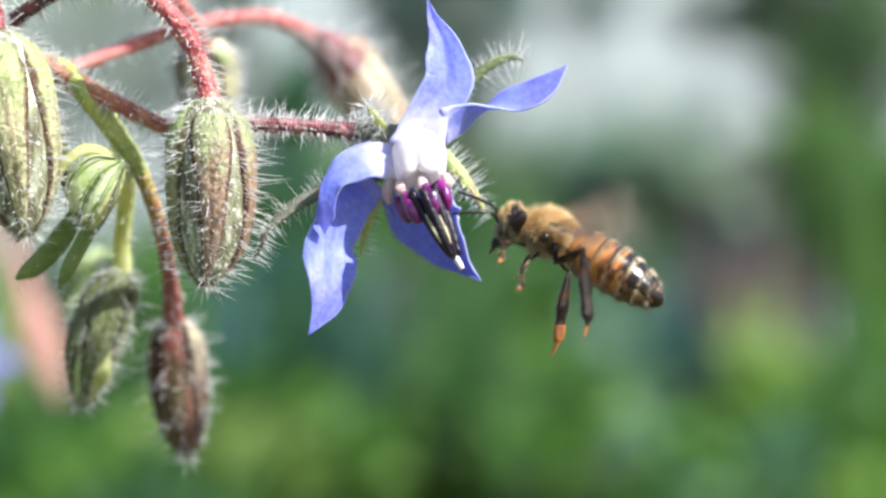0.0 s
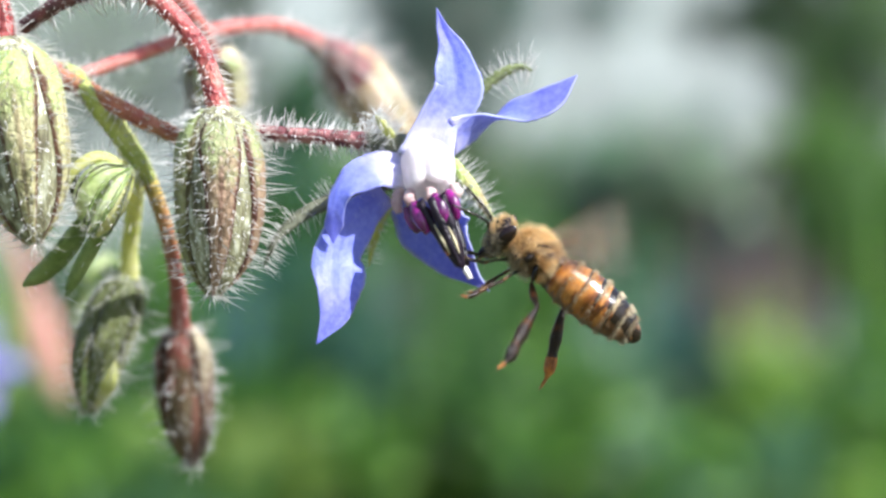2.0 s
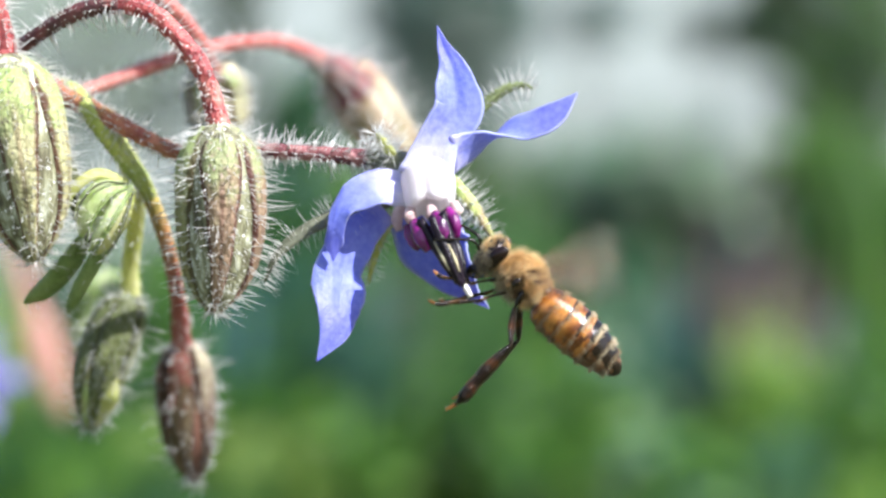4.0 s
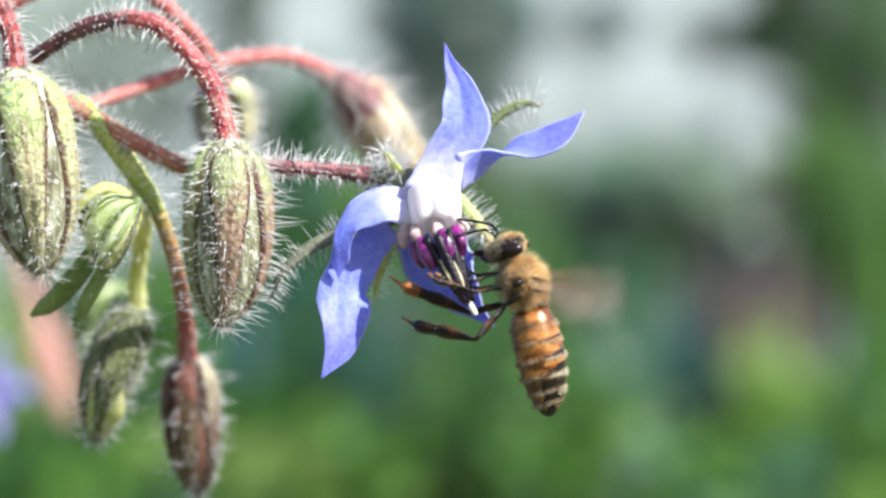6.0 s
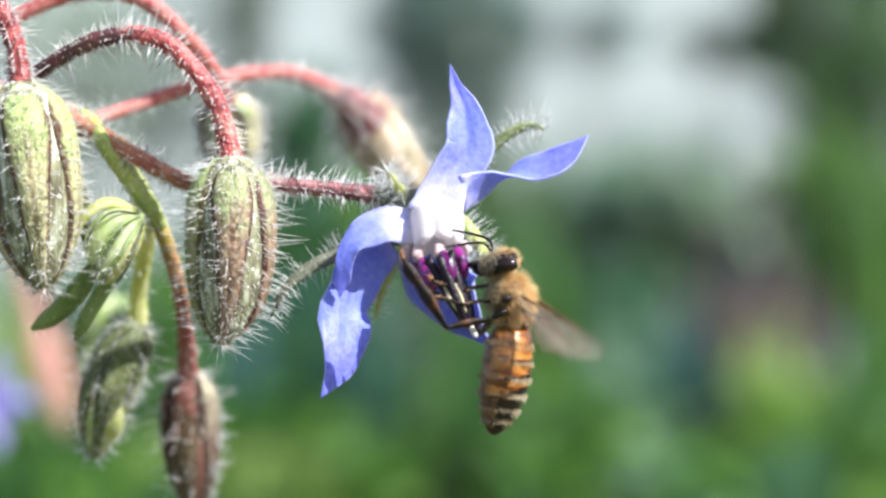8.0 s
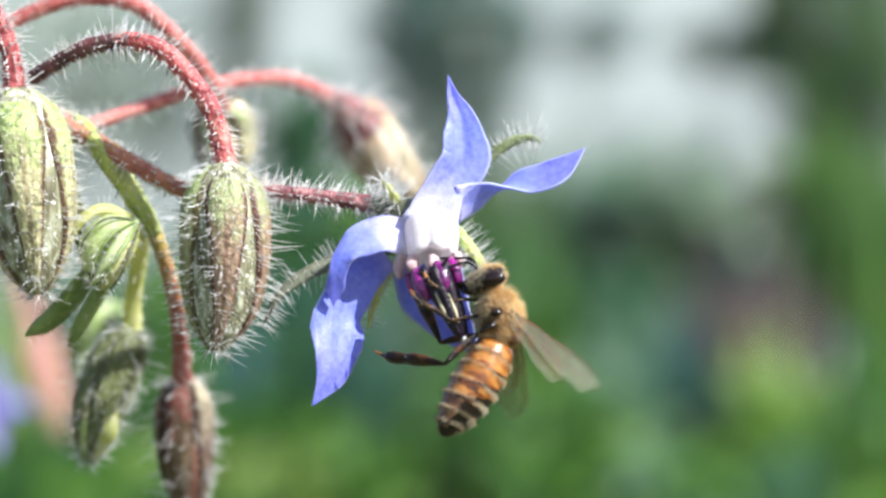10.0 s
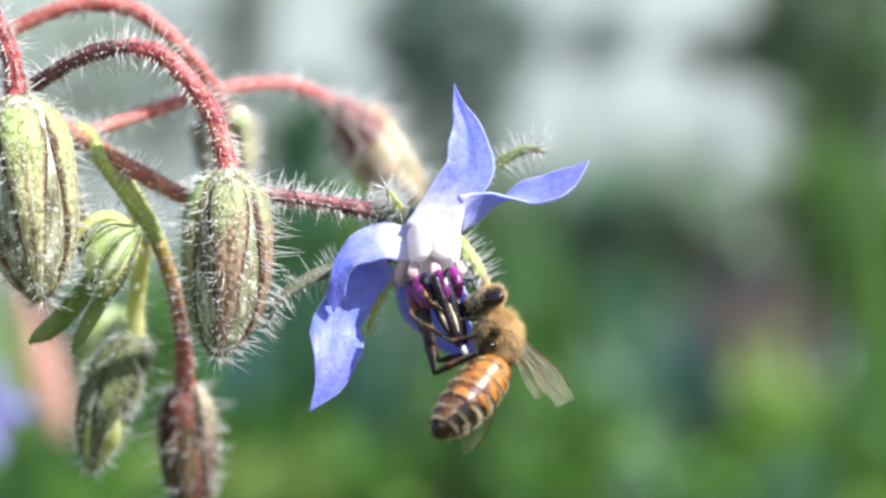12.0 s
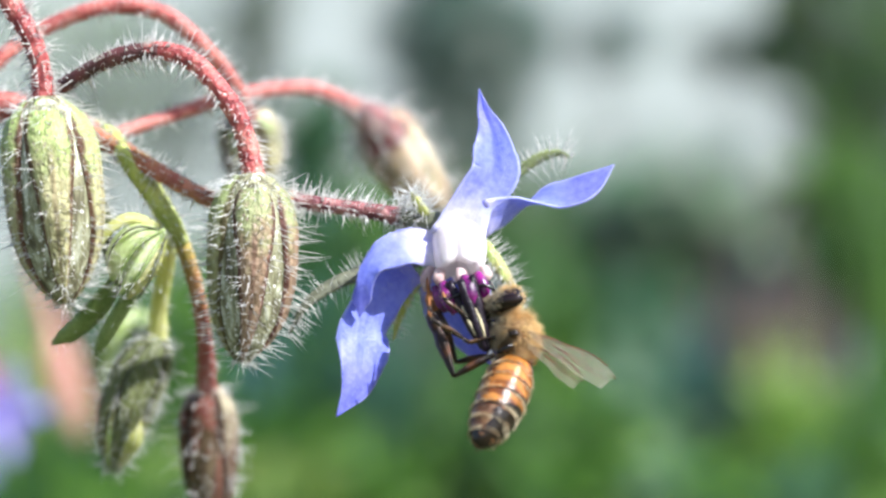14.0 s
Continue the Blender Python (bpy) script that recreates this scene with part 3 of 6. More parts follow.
def open_calyx():
    """An open calyx: lime tongues with dark seams, and two leafy sepals that hang from it."""
    bm = bmesh.new()
    line = smooth_line(place([(-19.8, 1.3, 5), (-21.6, -0.2, 5), (-22.6, -2.2, 5)], PIVOT), 12)
    roots = list(add_tube(bm, line, [0.7 * MM, 1.4 * MM, 1.5 * MM, 0.9 * MM], 20, 0.10))
    ob = part("calyx", bm, CALYX_LIME, plant, "pale green open calyx with narrow dark sepals")
    for pts, wide, mat in (
            ([(-19.8, 1.3, 4), (-21.6, 1.2, 2.5), (-23.0, -0.2, 2), (-23.4, -2.2, 2.5)], 1.0, CALYX_LIME),
            ([(-19.8, 1.2, 3), (-21.0, -0.2, 1.5), (-22.0, -1.8, 1), (-22.9, -3.2, 1.5)], 0.72, CALYX_LIME),
            ([(-19.7, 1.0, 3), (-20.4, -0.8, 1.5), (-21.2, -2.2, 1.3), (-22.3, -3.5, 1.8)], 0.62, STEM_LIME),
            ([(-19.8, 1.25, 2.2), (-21.3, 0.5, 0.7), (-22.6, -1.2, 0.5), (-23.1, -2.9, 1)], 0.17, SEPAL_LEAF),
            ([(-19.7, 1.1, 2), (-20.7, -0.6, 0.5), (-21.6, -2.0, 0.3), (-22.6, -3.4, 1)], 0.17, SEPAL_LEAF),
            ([(-19.9, 1.4, 3), (-21.9, 1.5, 1.2), (-23.4, 0.1, 1), (-23.9, -1.9, 1.6)], 0.13, BRACT_DARK),
            ([(-19.6, 0.9, 2.4), (-20.2, -0.9, 0.7), (-20.9, -2.5, 0.6), (-21.9, -3.9, 1.2)], 0.14, BRACT_DARK),
            ([(-20.0, 1.6, 3.4), (-22.2, 2.2, 2.4), (-24.0, 1.0, 2.2), (-24.7, -0.9, 2.6)], 0.5, STEM_LIME),
            ([(-22.9, -1.9, 4), (-24.5, -4.2, 4.5), (-26.2, -5.8, 5.5), (-27.6, -6.7, 6)], 0.95, SEPAL_LEAF),
            ([(-21.0, -1.2, 3.4), (-22.6, -4.0, 3.4), (-23.8, -6.0, 4), (-24.6, -7.5, 4.5)], 0.66, SEPAL_LEAF)):
        bm = bmesh.new()
        roots += add_tube(bm, smooth_line(place(pts, PIVOT), 16), [v * wide * MM for v in (0.5, 0.95, 1.0, 0.95, 0.8, 0.2)], 10, 0.06, 0, 0.6)
        part("sepal", bm, mat, ob)
    tagged(part("bristles", hair_mesh("bristles", hairs_on(roots, 420, 1.1, 0.03), HAIR), None, ob, "fine white bristles"), kind="stuff")


open_calyx()
bm = bmesh.new()
bract_skin = add_tube(bm, smooth_line(place([(-24.48, 5.24, 3), (-24, 2.44, 3), (-23.68, -0.36, 3), (-22.88, -2.56, 3), (-22.48, -3, 3)], PIVOT), 20),
                      [0.2 * MM, 0.62 * MM, 0.5 * MM, 0.25 * MM, 0.06 * MM], 8, 0.05, 0, 0.5)
bract = part("bract", bm, BRACT_DARK, plant, "narrow dark green bract")
tagged(part("bristles", hair_mesh("bristles", hairs_on(bract_skin, 140, 1.0, 0.04), HAIR), None, bract, "fine white bristles"), kind="stuff")

# ---- the flower ----
bm = bmesh.new()
line = smooth_line(place([(-6.08, 8.28, 2), (-4.64, 8.04, 2), (-3.16, 7.56, 1.5), (-1.96, 6.64, 0)], FLOWER_PIVOT), 10)
tube_skin = add_tube(bm, line, [0.7 * MM, 0.95 * MM, 1.2 * MM, 1.1 * MM], 16, 0.08)
flower = part("flower", bm, SEPAL_GREY, plant, "open violet-blue starry borage flower with white throat")
stalk("pedicel", [(-13.76, 8.76, 2.5), (-11.36, 8.68, 2), (-8.56, 8.52, 2), (-5.56, 8.2, 2)], [0.62, 0.56, 0.56, 0.75], PEDICEL, 280, 1.5, flower, FLOWER_PIVOT, "dark red bristly pedicel")


def petal(points, widths, leans, cup=0.0, fold=0.0, tint=0.0, ripple=0.0):
    """A pointed petal along a spine: half widths in mm and the lean of its blade (degrees: its side turns away from the
    lens) at each point of the spine; fold lifts both borders towards the lens, tint moves the white base."""
    steps = 40
    spine = smooth_line(place(points, FLOWER_PIVOT), steps)
    shape = smooth_line([(w, l, 0) for w, l in zip(widths, leans)], steps)
    cols = 15
    bm = bmesh.new()
    uv = bm.loops.layers.uv.new("UVMap")
    grid = []
    for i, p in enumerate(spine):
        s = i / steps
        w = max(0.012, shape[i].x) * MM
        lean = radians(shape[i].y)
        way = (spine[min(i + 1, steps)] - spine[max(i - 1, 0)]).normalized()
        flat = Vector((0, 1, 0)).cross(way).normalized()
        side = flat * math.cos(lean) + way.cross(flat).normalized() * math.sin(lean)
        up = side.cross(way).normalized()
        row = []
        for j in range(cols):
            e = j / (cols - 1) * 2 - 1
            edge = 1 + (0.10 * noise.noise(Vector((s * 7, e * 2, widths[1] * 3))) + 0.05 * noise.noise(Vector((s * 34, e, widths[1])))) * abs(e)
            lift = cup * e * e * w + fold * abs(e) * w + 0.07 * w * noise.noise(Vector((s * 5, e * 1.5, widths[2])))
            lift += ripple * w * abs(e) ** 3 * math.sin(s * 19 + 2 * e)
            lift -= 0.045 * w * math.exp(-(e * 5) ** 2)
            row.append((bm.verts.new(p + side * e * w * edge + up * lift), j / (cols - 1), min(1.0, max(0.0, s + tint))))
        grid.append(row)
    for a, b in zip(grid, grid[1:]):
        for j in range(cols - 1):
            quad = (a[j], a[j + 1], b[j + 1], b[j])
            face = bm.faces.new([q[0] for q in quad])
            for loop, q in zip(face.loops, quad):
                loop[uv].uv = q[1:]
    ob = part("petal", bm, PETAL, flower)
    solid = ob.modifiers.new("thickness", "SOLIDIFY")
    solid.thickness, solid.offset = 0.16 * MM, 0
    return ob


# upright, right-hand, back, hanging and arched petal
petal([(-1.9, 6.9, -0.5), (-1.0, 9.8, 0.1), (0.28, 11.7, 0.6), (0.2, 13.44, 0.7), (-0.12, 15.04, 0.9), (-0.7, 16.3, 1.1), (-1.12, 17.72, 1.3)],
      (2.0, 1.45, 1.95, 1.6, 0.95, 0.42, 0.0), (0, 12, 22, 16, 10, 5, 0), 0.06, 0.12, 0.11, 0.05)
petal([(0.1, 8.5, 0.6), (1.7, 9.2, 1.6), (3.1, 9.75, 2.2), (4.7, 10.4, 2.4), (6.2, 10.85, 2.4), (7.5, 11.7, 2.6), (8.86, 12.98, 3)],
      (1.5, 1.35, 1.15, 1.2, 1.25, 0.85, 0.0), (35, 50, 92, 132, 146, 150, 150), -0.12, 0.0, 0.20, 0.06)
petal([(-1.56, 4.84, 2), (-1.3, 3.04, 2.8), (-0.56, 1.44, 3.2), (0.64, -0.16, 3), (1.68, -1.4, 2.6), (2.72, -2.32, 2.2)],
      (2.3, 3.2, 2.8, 1.75, 0.6, 0.0), (20, 34, 38, 38, 30, 0), 0.05, 0.12, 0.25, 0.04)
petal([(-4.6, 4.5, 1.6), (-6.4, 2.95, 0.8), (-7.8, 0.76, -0.15), (-7.88, -1.16, -0.85), (-8.04, -2.96, -1.55), (-8.52, -4.36, -2.1), (-9.56, -6.04, -2.6)],
      (0.8, 1.4, 1.95, 2.02, 1.6, 0.9, 0.0), (0, -12, -26, -31, -31, -28, -20), -0.05, -0.08, 0.22, 0.10)
petal([(-3.3, 6.3, -0.2), (-5.16, 6.44, -1.0), (-6.76, 5.84, -1.6), (-7.84, 4.84, -1.9), (-8.24, 3.44, -1.9), (-8.34, 2.3, -1.6), (-8.4, 1.1, -1.2)],
      (1.3, 1.55, 1.3, 0.9, 0.58, 0.62, 0.0), (30, 32, 34, 26, 12, -10, -20), -0.15, -0.05, 0.08, 0.16)


def blob(name, points, radii, mat, parent, sides=14, steps=14, lumps=0.05, flat=1.0, label=""):
    bm = bmesh.new()
    add_tube(bm, smooth_line(place(points, FLOWER_PIVOT), steps), [v * MM for v in radii], sides, lumps, 0, flat)
    return part(name, bm, mat, parent, label)


# white throat of five joined scales, pinkish at their lips
bm = bmesh.new()
rings = []
spine = smooth_line(place([(-1.8, 7.9, 0.4), (-1.75, 7.0, 0.0), (-1.65, 6.0, -0.8), (-1.55, 4.9, -1.6)], FLOWER_PIVOT), 20)
for i, p in enumerate(spine):
    q = i / 20
    way = (spine[min(i + 1, 20)] - spine[max(i - 1, 0)]).normalized()
    side = way.cross(Vector((0, 1, 0))).normalized()
    front = way.cross(side)
    r = value_at([1.3, 1.8, 1.95, 1.9, 1.75, 1.5], q)
    ring = []
    for k in range(60):
        a = 2 * math.pi * k / 60
        lobe = abs(math.cos(2.5 * a + 0.4))
        rr = r * (1 + 0.17 * q * (lobe ** 0.6 - 0.75) + 0.03 * noise.noise(Vector((math.cos(a) * 2, math.sin(a) * 2, q * 3))))
        ring.append(bm.verts.new(p + (side * math.cos(a) + front * math.sin(a)) * rr * MM + way * q * q * (lobe ** 0.7 - 0.7) * 0.6 * MM))
    rings.append(ring)
# the rim turns inward to a hollow floor
rings.append([bm.verts.new(spine[-1] + (v.co - spine[-1]) * 0.72) for v in rings[-1]])
rings.append([bm.verts.new(spine[16] + (v.co - spine[-1]) * 0.4) for v in rings[20]])
for a, b in zip(rings, rings[1:]):
    for k in range(60):
        bm.faces.new((a[k], a[(k + 1) % 60], b[(k + 1) % 60], b[k]))
bm.faces.new(rings[0][::-1])
bm.faces.new(rings[-1])
part("throat", bm, THROAT, flower, "white lobed throat of the flower")
for pts, r in (([(-3.6, 5.0, -0.4), (-3.85, 4.2, -0.6), (-3.9, 3.7, -0.7), (-3.75, 3.2, -0.7)], 0.55), ([(-2.9, 4.8, -1.6), (-2.95, 4.2, -1.9), (-2.85, 3.8, -1.9)], 0.6),
               ([(-1.5, 4.9, -2.4), (-1.35, 4.35, -2.8), (-1.2, 4.0, -2.7)], 0.62), ([(0.1, 5.3, -2.0), (0.35, 4.7, -2.2), (0.4, 4.35, -2.1)], 0.55)):
    blob("throat_lip", pts, [r * 0.7, r * 0.95, r * 0.5], THROAT_PINK, flower, 12, 8, 0.25, 0.7)
# cone of black anthers with purple spurs
for a0, b0, dy in (((-2.32, 4.12, -3.4), (0.44, -0.44, -4.2), 0.4), ((-1.56, 4.36, -4.4), (0.64, -0.56, -4.8), -0.5), ((-0.8, 4.6, -4.2), (0.88, -0.68, -4.7), -0.2),
                   ((-1.56, 4.76, -1), (0.88, -0.36, -3.4), 0.8), ((-0.56, 4.64, -1.8), (1.12, -0.36, -4), 0.6)):
    mid = tuple((u + v) / 2 for u, v in zip(a0, b0))
    blob("anther", [a0, mid, b0], [0.28, 0.40, 0.38, 0.16], ANTHER, flower, 10, 12, 0.10)
blob("anther_seam", [(-0.32, 2.44, -4.75), (0.16, 1.4, -4.95), (0.52, 0.44, -5)], [0.05, 0.13, 0.05], CREAM, flower, 8, 8)
blob("anther_seam", [(-1.28, 2.52, -4.45), (-0.64, 1.4, -4.75), (-0.16, 0.52, -4.85)], [0.06, 0.17, 0.06], CREAM, flower, 8, 8)
for pts, r in (([(-2.72, 3.92, -2.6), (-2.32, 2.92, -3.4), (-1.68, 1.88, -3.6)], 0.60), ([(-1.28, 4.52, -3.6), (-0.8, 3.64, -4.3), (-0.4, 2.36, -4.4)], 0.62),
               ([(-0.32, 4.84, -2.8), (0.12, 3.96, -3.4), (0.36, 2.84, -3.4)], 0.52), ([(-3.24, 3.64, -1.2), (-2.8, 2.64, -1.5), (-2.32, 1.88, -1.5)], 0.5)):
    blob("anther_spur", pts, [r * 0.55, r * 0.9, r * 0.85, r * 0.4], MAGENTA, flower, 12, 10, 0.10)
blob("stigma", [(0.64, -0.2, -4.6), (1, -0.76, -4.7), (1.32, -1.32, -4.8)], [0.16, 0.22, 0.18], STIGMA, flower, 10, 8, label="pale stigma tip")
# sepals behind the petals, each with a comb of long bristles
for pts, wide, mat, count, long in (([(0.3, 10.0, 3.6), (2.1, 11.9, 4), (3.6, 13.1, 4), (4.9, 13.5, 4), (5.7, 13.25, 4)], 0.46, SEPAL_SAGE, 200, 1.9),
                                    ([(-3.76, 5.4, 3), (-6.9, 4.6, 2), (-9.0, 3.85, 1.4), (-11.0, 2.7, 1), (-12.4, 1.3, 0.6), (-13.2, -0.5, 0.5)], 0.62, SEPAL_GREY, 240, 1.6),
                                    ([(-3.76, 4.44, 3), (-4.9, 2.84, 3.5), (-5.5, 1.04, 4), (-5.8, -0.6, 4)], 0.4, STEM_LIME, 160, 1.2),
                                    ([(-0.36, 7.1, 2), (0.9, 5.6, 2.5), (2.0, 4.2, 2.8), (3.2, 2.3, 3)], 0.62, SEPAL_LIME, 260, 1.6),
                                    ([(-4.2, 8.6, 1), (-4.8, 9.3, 0), (-5.15, 9.8, -0.5), (-5.4, 10.1, -1)], 0.34, STEM_LIME, 150, 1.9)):
    bm = bmesh.new()
    skin = add_tube(bm, smooth_line(place(pts, FLOWER_PIVOT), 20), [v * wide * MM for v in (0.9, 1.0, 1.0, 0.85, 0.55, 0.15)], 10, 0.06, 0, 0.7)
    part("sepal", bm, mat, flower)
    tagged(part("bristles", hair_mesh("bristles", hairs_on(skin, count, long, 0.031, 0.15, 0.22), HAIR), None, flower, "fine white bristles"), kind="stuff")
tuft = [(p, o, w, q) for p, o, w, q in tube_skin if q < 0.45]
tagged(part("bristles", hair_mesh("bristles", hairs_on(tuft, 170, 1.6, 0.036, -0.2, 0.5), HAIR), None, flower, "fine white bristles"), kind="stuff")


# ---- the bee ----
bee = new("honeybee")
tagged(bee, "amber and black striped honeybee with tan fur at the flower", "bee")


def ellipsoid(bm, centre, size, u=24, v=16, warp=None, slot=0):
    """An ellipsoid, in mm, with an optional warp of its points."""
    rows = []
    for i in range(v + 1):
        lat = math.pi * i / v
        row = []
        for j in range(u):
            lon = 2 * math.pi * j / u
            d = Vector((math.cos(lat), math.sin(lat) * math.cos(lon), math.sin(lat) * math.sin(lon)))
            p = Vector((d.x * size[0], d.y * size[1], d.z * size[2]))
            if warp:
                p = warp(p, d)
            row.append(bm.verts.new((p + Vector(centre)) * MM))
        rows.append(row)
    for a, b in zip(rows, rows[1:]):
        for j in range(u):
            bm.faces.new((a[j], b[j], b[(j + 1) % u], a[(j + 1) % u])).material_index = slot
    bmesh.ops.remove_doubles(bm, verts=rows[0] + rows[-1], dist=1e-7)


def fur(bm, count, length, mat, parent, lean=(-0.5, 0, 0.0), keep=None, r=0.022, label="fine tan fur"):
    """Short hairs over a mesh's faces."""
    bm.faces.ensure_lookup_table()
    bm.normal_update()
    faces = [f for f in bm.faces if keep is None or keep(f.calc_center_median() / MM)]
    areas = np.cumsum([f.calc_area() for f in faces])
    roots = []
    for _ in range(count):
        f = faces[int(np.searchsorted(areas, random.random() * areas[-1]))]
        c = f.calc_center_median()
        p = c + (random.choice(f.verts).co - c) * random.random()
        jit = Vector([random.uniform(-1, 1) for _ in range(3)]) * 0.4 + noise.noise_vector(p / MM * 1.6) * 0.8
        roots.append((p, f.normal + Vector(lean) + jit, length * MM * random.uniform(0.5, 1.2), r * MM))
    return tagged(part("fur", hair_mesh("fur", roots, mat), None, parent, label), kind="stuff")


# thorax: x forward, y to the bee's left, z to its back
bm = bmesh.new()
ellipsoid(bm, (0, 0, -0.12), (1.85, 1.6, 1.42), 28, 18, lambda p, d: Vector((p.x, p.y * (1 - 0.1 * d.x * d.x), p.z * (1.0 + 0.08 * d.x))))
probe = bm.copy()
thorax = part("thorax", bm, THORAX_SKIN, bee, "thorax covered in tan fur")


def bare(c):
    """The naked side of the thorax round the wing base and the plate behind it."""
    return abs(c.y) > 0.6 and ((c.x - 0.2) ** 2 + (c.z + 0.05) ** 2 < 0.22 or (c.x + 0.78) ** 2 + (c.z + 0.72) ** 2 < 0.42)


fur(probe, 3400, 0.84, FUR_TAN, thorax, keep=lambda c: c.z > -0.5 + 0.5 * noise.noise(c * 1.5) and not bare(c), r=0.013)
fur(probe, 900, 0.75, FUR_TAN, thorax, (-0.4, 0, 0.1), keep=lambda c: c.x < -1.0, r=0.016, label="golden tuft of fur")
fur(probe, 450, 0.5, FUR_DARK, thorax, keep=lambda c: c.z < 0.9 and not bare(c), r=0.018, label="fine brown fur")
fur(probe, 1300, 0.7, FUR_PALE, thorax, keep=lambda c: c.z <= -0.1 and not bare(c), r=0.016)
probe.free()
for side in (1, -1):
    bm = bmesh.new()
    ellipsoid(bm, (0.2, side * 1.72, -0.05), (0.30, 0.42, 0.42), 16, 12)
    part("tegula", bm, CHITIN, thorax, "black shiny wing base")
    bm = bmesh.new()
    ellipsoid(bm, (-0.78, side * 1.52, -0.72), (0.26, 0.48, 0.66), 16, 12, lambda p, d: Vector((p.x + 0.35 * p.z, p.y, p.z)))
    part("pleural_plate", bm, CHITIN, thorax, "black shiny plate above the hind leg")
bm = bmesh.new()
ellipsoid(bm, (-1.75, 0, 0.75), (0.4, 1.0, 0.42), 16, 10)
part("scutellum", bm, CHITIN_BROWN, thorax)

# head: it hangs from its joint, the face ahead
HEAD_AT = Vector((2.0, 0, -0.15)) * MM
bm = bmesh.new()
ellipsoid(bm, (0.70, 0, -0.25), (0.86, 1.55, 1.45), 26, 18, lambda p, d: Vector((p.x + 0.25 * max(0, -d.z), p.y * (1 - 0.42 * max(0, -d.z)), p.z * (1.28 if d.z < 0 else 1))))
probe = bm.copy()
head = part("head", bm, CHITIN, bee, "black head with tan hair")
head.location = HEAD_AT
fur(probe, 480, 0.38, FUR_TAN, head, (0.2, 0, 0.2), keep=lambda c: (c.z > 0.1 or c.x < 0.4) and (abs(c.y) < 1.1 or c.x < 0.2), label="short tan hair")
fur(probe, 720, 0.26, FUR_PALE, head, (0.2, 0, -0.3), r=0.016, keep=lambda c: c.x > 0.45 and -1.35 < c.z < 0.25, label="short pale hair")
probe.free()
ANTENNAE = []
for side in (1, -1):
    bm = bmesh.new()
    ellipsoid(bm, (0.52, side * 1.22, 0.26), (0.58, 0.46, 0.92), 20, 16, lambda p, d: Vector((p.x - 0.28 * p.z, p.y, p.z)))
    part("compound_eye", bm, EYE_BLACK, head, "glossy black compound eye")
    bm = bmesh.new()
    pts = [(0, 0, 0), (0.3, side * 0.1, 0.35), (0.55, side * 0.15, 0.55), (0.95, side * 0.25, 0.6), (1.8, side * 0.45, 0.42), (2.6, side * 0.6, 0.2), (3.3, side * 0.7, 0.0)]
    add_tube(bm, smooth_line([Vector(p) * MM for p in pts], 30), [0.09 * MM, 0.10 * MM, 0.12 * MM, 0.11 * MM, 0.105 * MM, 0.10 * MM, 0.07 * MM], 8, 0.12)
    antenna = part("antenna", bm, CHITIN, head, "thin black elbowed antenna")
    antenna.location = Vector((1.62, side * 0.32, -0.30)) * MM
    ANTENNAE.append(antenna)
    bm = bmesh.new()
    add_tube(bm, smooth_line([Vector((1.2, side * 0.45, -1.4)) * MM, Vector((1.45, side * 0.25, -1.95)) * MM, Vector((1.5, side * 0.05, -2.3)) * MM], 8), [0.24 * MM, 0.2 * MM, 0.07 * MM], 8)
    part("mandible", bm, CHITIN, head)
bm = bmesh.new()
add_tube(bm, smooth_line([Vector((1.0, 0, -1.7)) * MM, Vector((1.4, 0, -2.2)) * MM, Vector((1.6, 0, -2.7)) * MM], 10), [0.22 * MM, 0.14 * MM, 0.06 * MM], 8)
part("proboscis", bm, CHITIN_BROWN, head, "brown tongue")

# abdomen: x towards the waist, built of overlapping rings
WAIST = Vector((-1.75, 0, -0.25)) * MM
ABD_LINE = [(0.0, 0.85), (0.35, 1.38), (1.0, 1.60), (2.2, 1.73), (3.6, 1.74), (4.8, 1.6), (5.8, 1.34), (6.6, 1.02), (7.15, 0.70), (7.5, 0.40), (7.62, 0.12)]


def abd_radius(d):
    for (a, ra), (b, rb) in zip(ABD_LINE, ABD_LINE[1:]):
        if d <= b:
            f = max(0, (d - a) / (b - a))
            return ra + (rb - ra) * f
    return 0.05


def abd_ring(bm, start, end, grow, droop=0.012, sides=64, steps=5, slot=0, lip=0.0):
    rows = []
    for i in range(steps + 1):
        d = start + (end - start) * i / steps
        r = abd_radius(d) + grow + lip * (i / steps) ** 2
        rows.append([bm.verts.new(Vector((-d, r * math.cos(2 * math.pi * k / sides) * 1.04,
                                          r * math.sin(2 * math.pi * k / sides) * 0.98 - droop * d * d)) * MM) for k in range(sides)])
    for a, b in zip(rows, rows[1:]):
        for k in range(sides):
            bm.faces.new((a[k], b[k], b[(k + 1) % sides], a[(k + 1) % sides])).material_index = slot
    return rows


bm = bmesh.new()
rows = abd_ring(bm, 0.0, 7.62, -0.06, steps=24)
bm.faces.new(rows[0])
bm.faces.new(rows[-1][::-1])
abdomen = part("abdomen", bm, CHITIN_BROWN, bee, "amber abdomen with black bands and pale hair stripes")
abdomen.location = WAIST
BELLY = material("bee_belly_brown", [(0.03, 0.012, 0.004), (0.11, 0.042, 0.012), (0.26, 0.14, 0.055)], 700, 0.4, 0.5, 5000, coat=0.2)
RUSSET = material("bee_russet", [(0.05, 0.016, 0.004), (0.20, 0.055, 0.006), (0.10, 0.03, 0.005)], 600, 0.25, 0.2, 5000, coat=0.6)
FELT = material("bee_pale_felt", [(0.55, 0.46, 0.28), (0.74, 0.66, 0.46)], 1500, 0.7, 0.6, 6000)
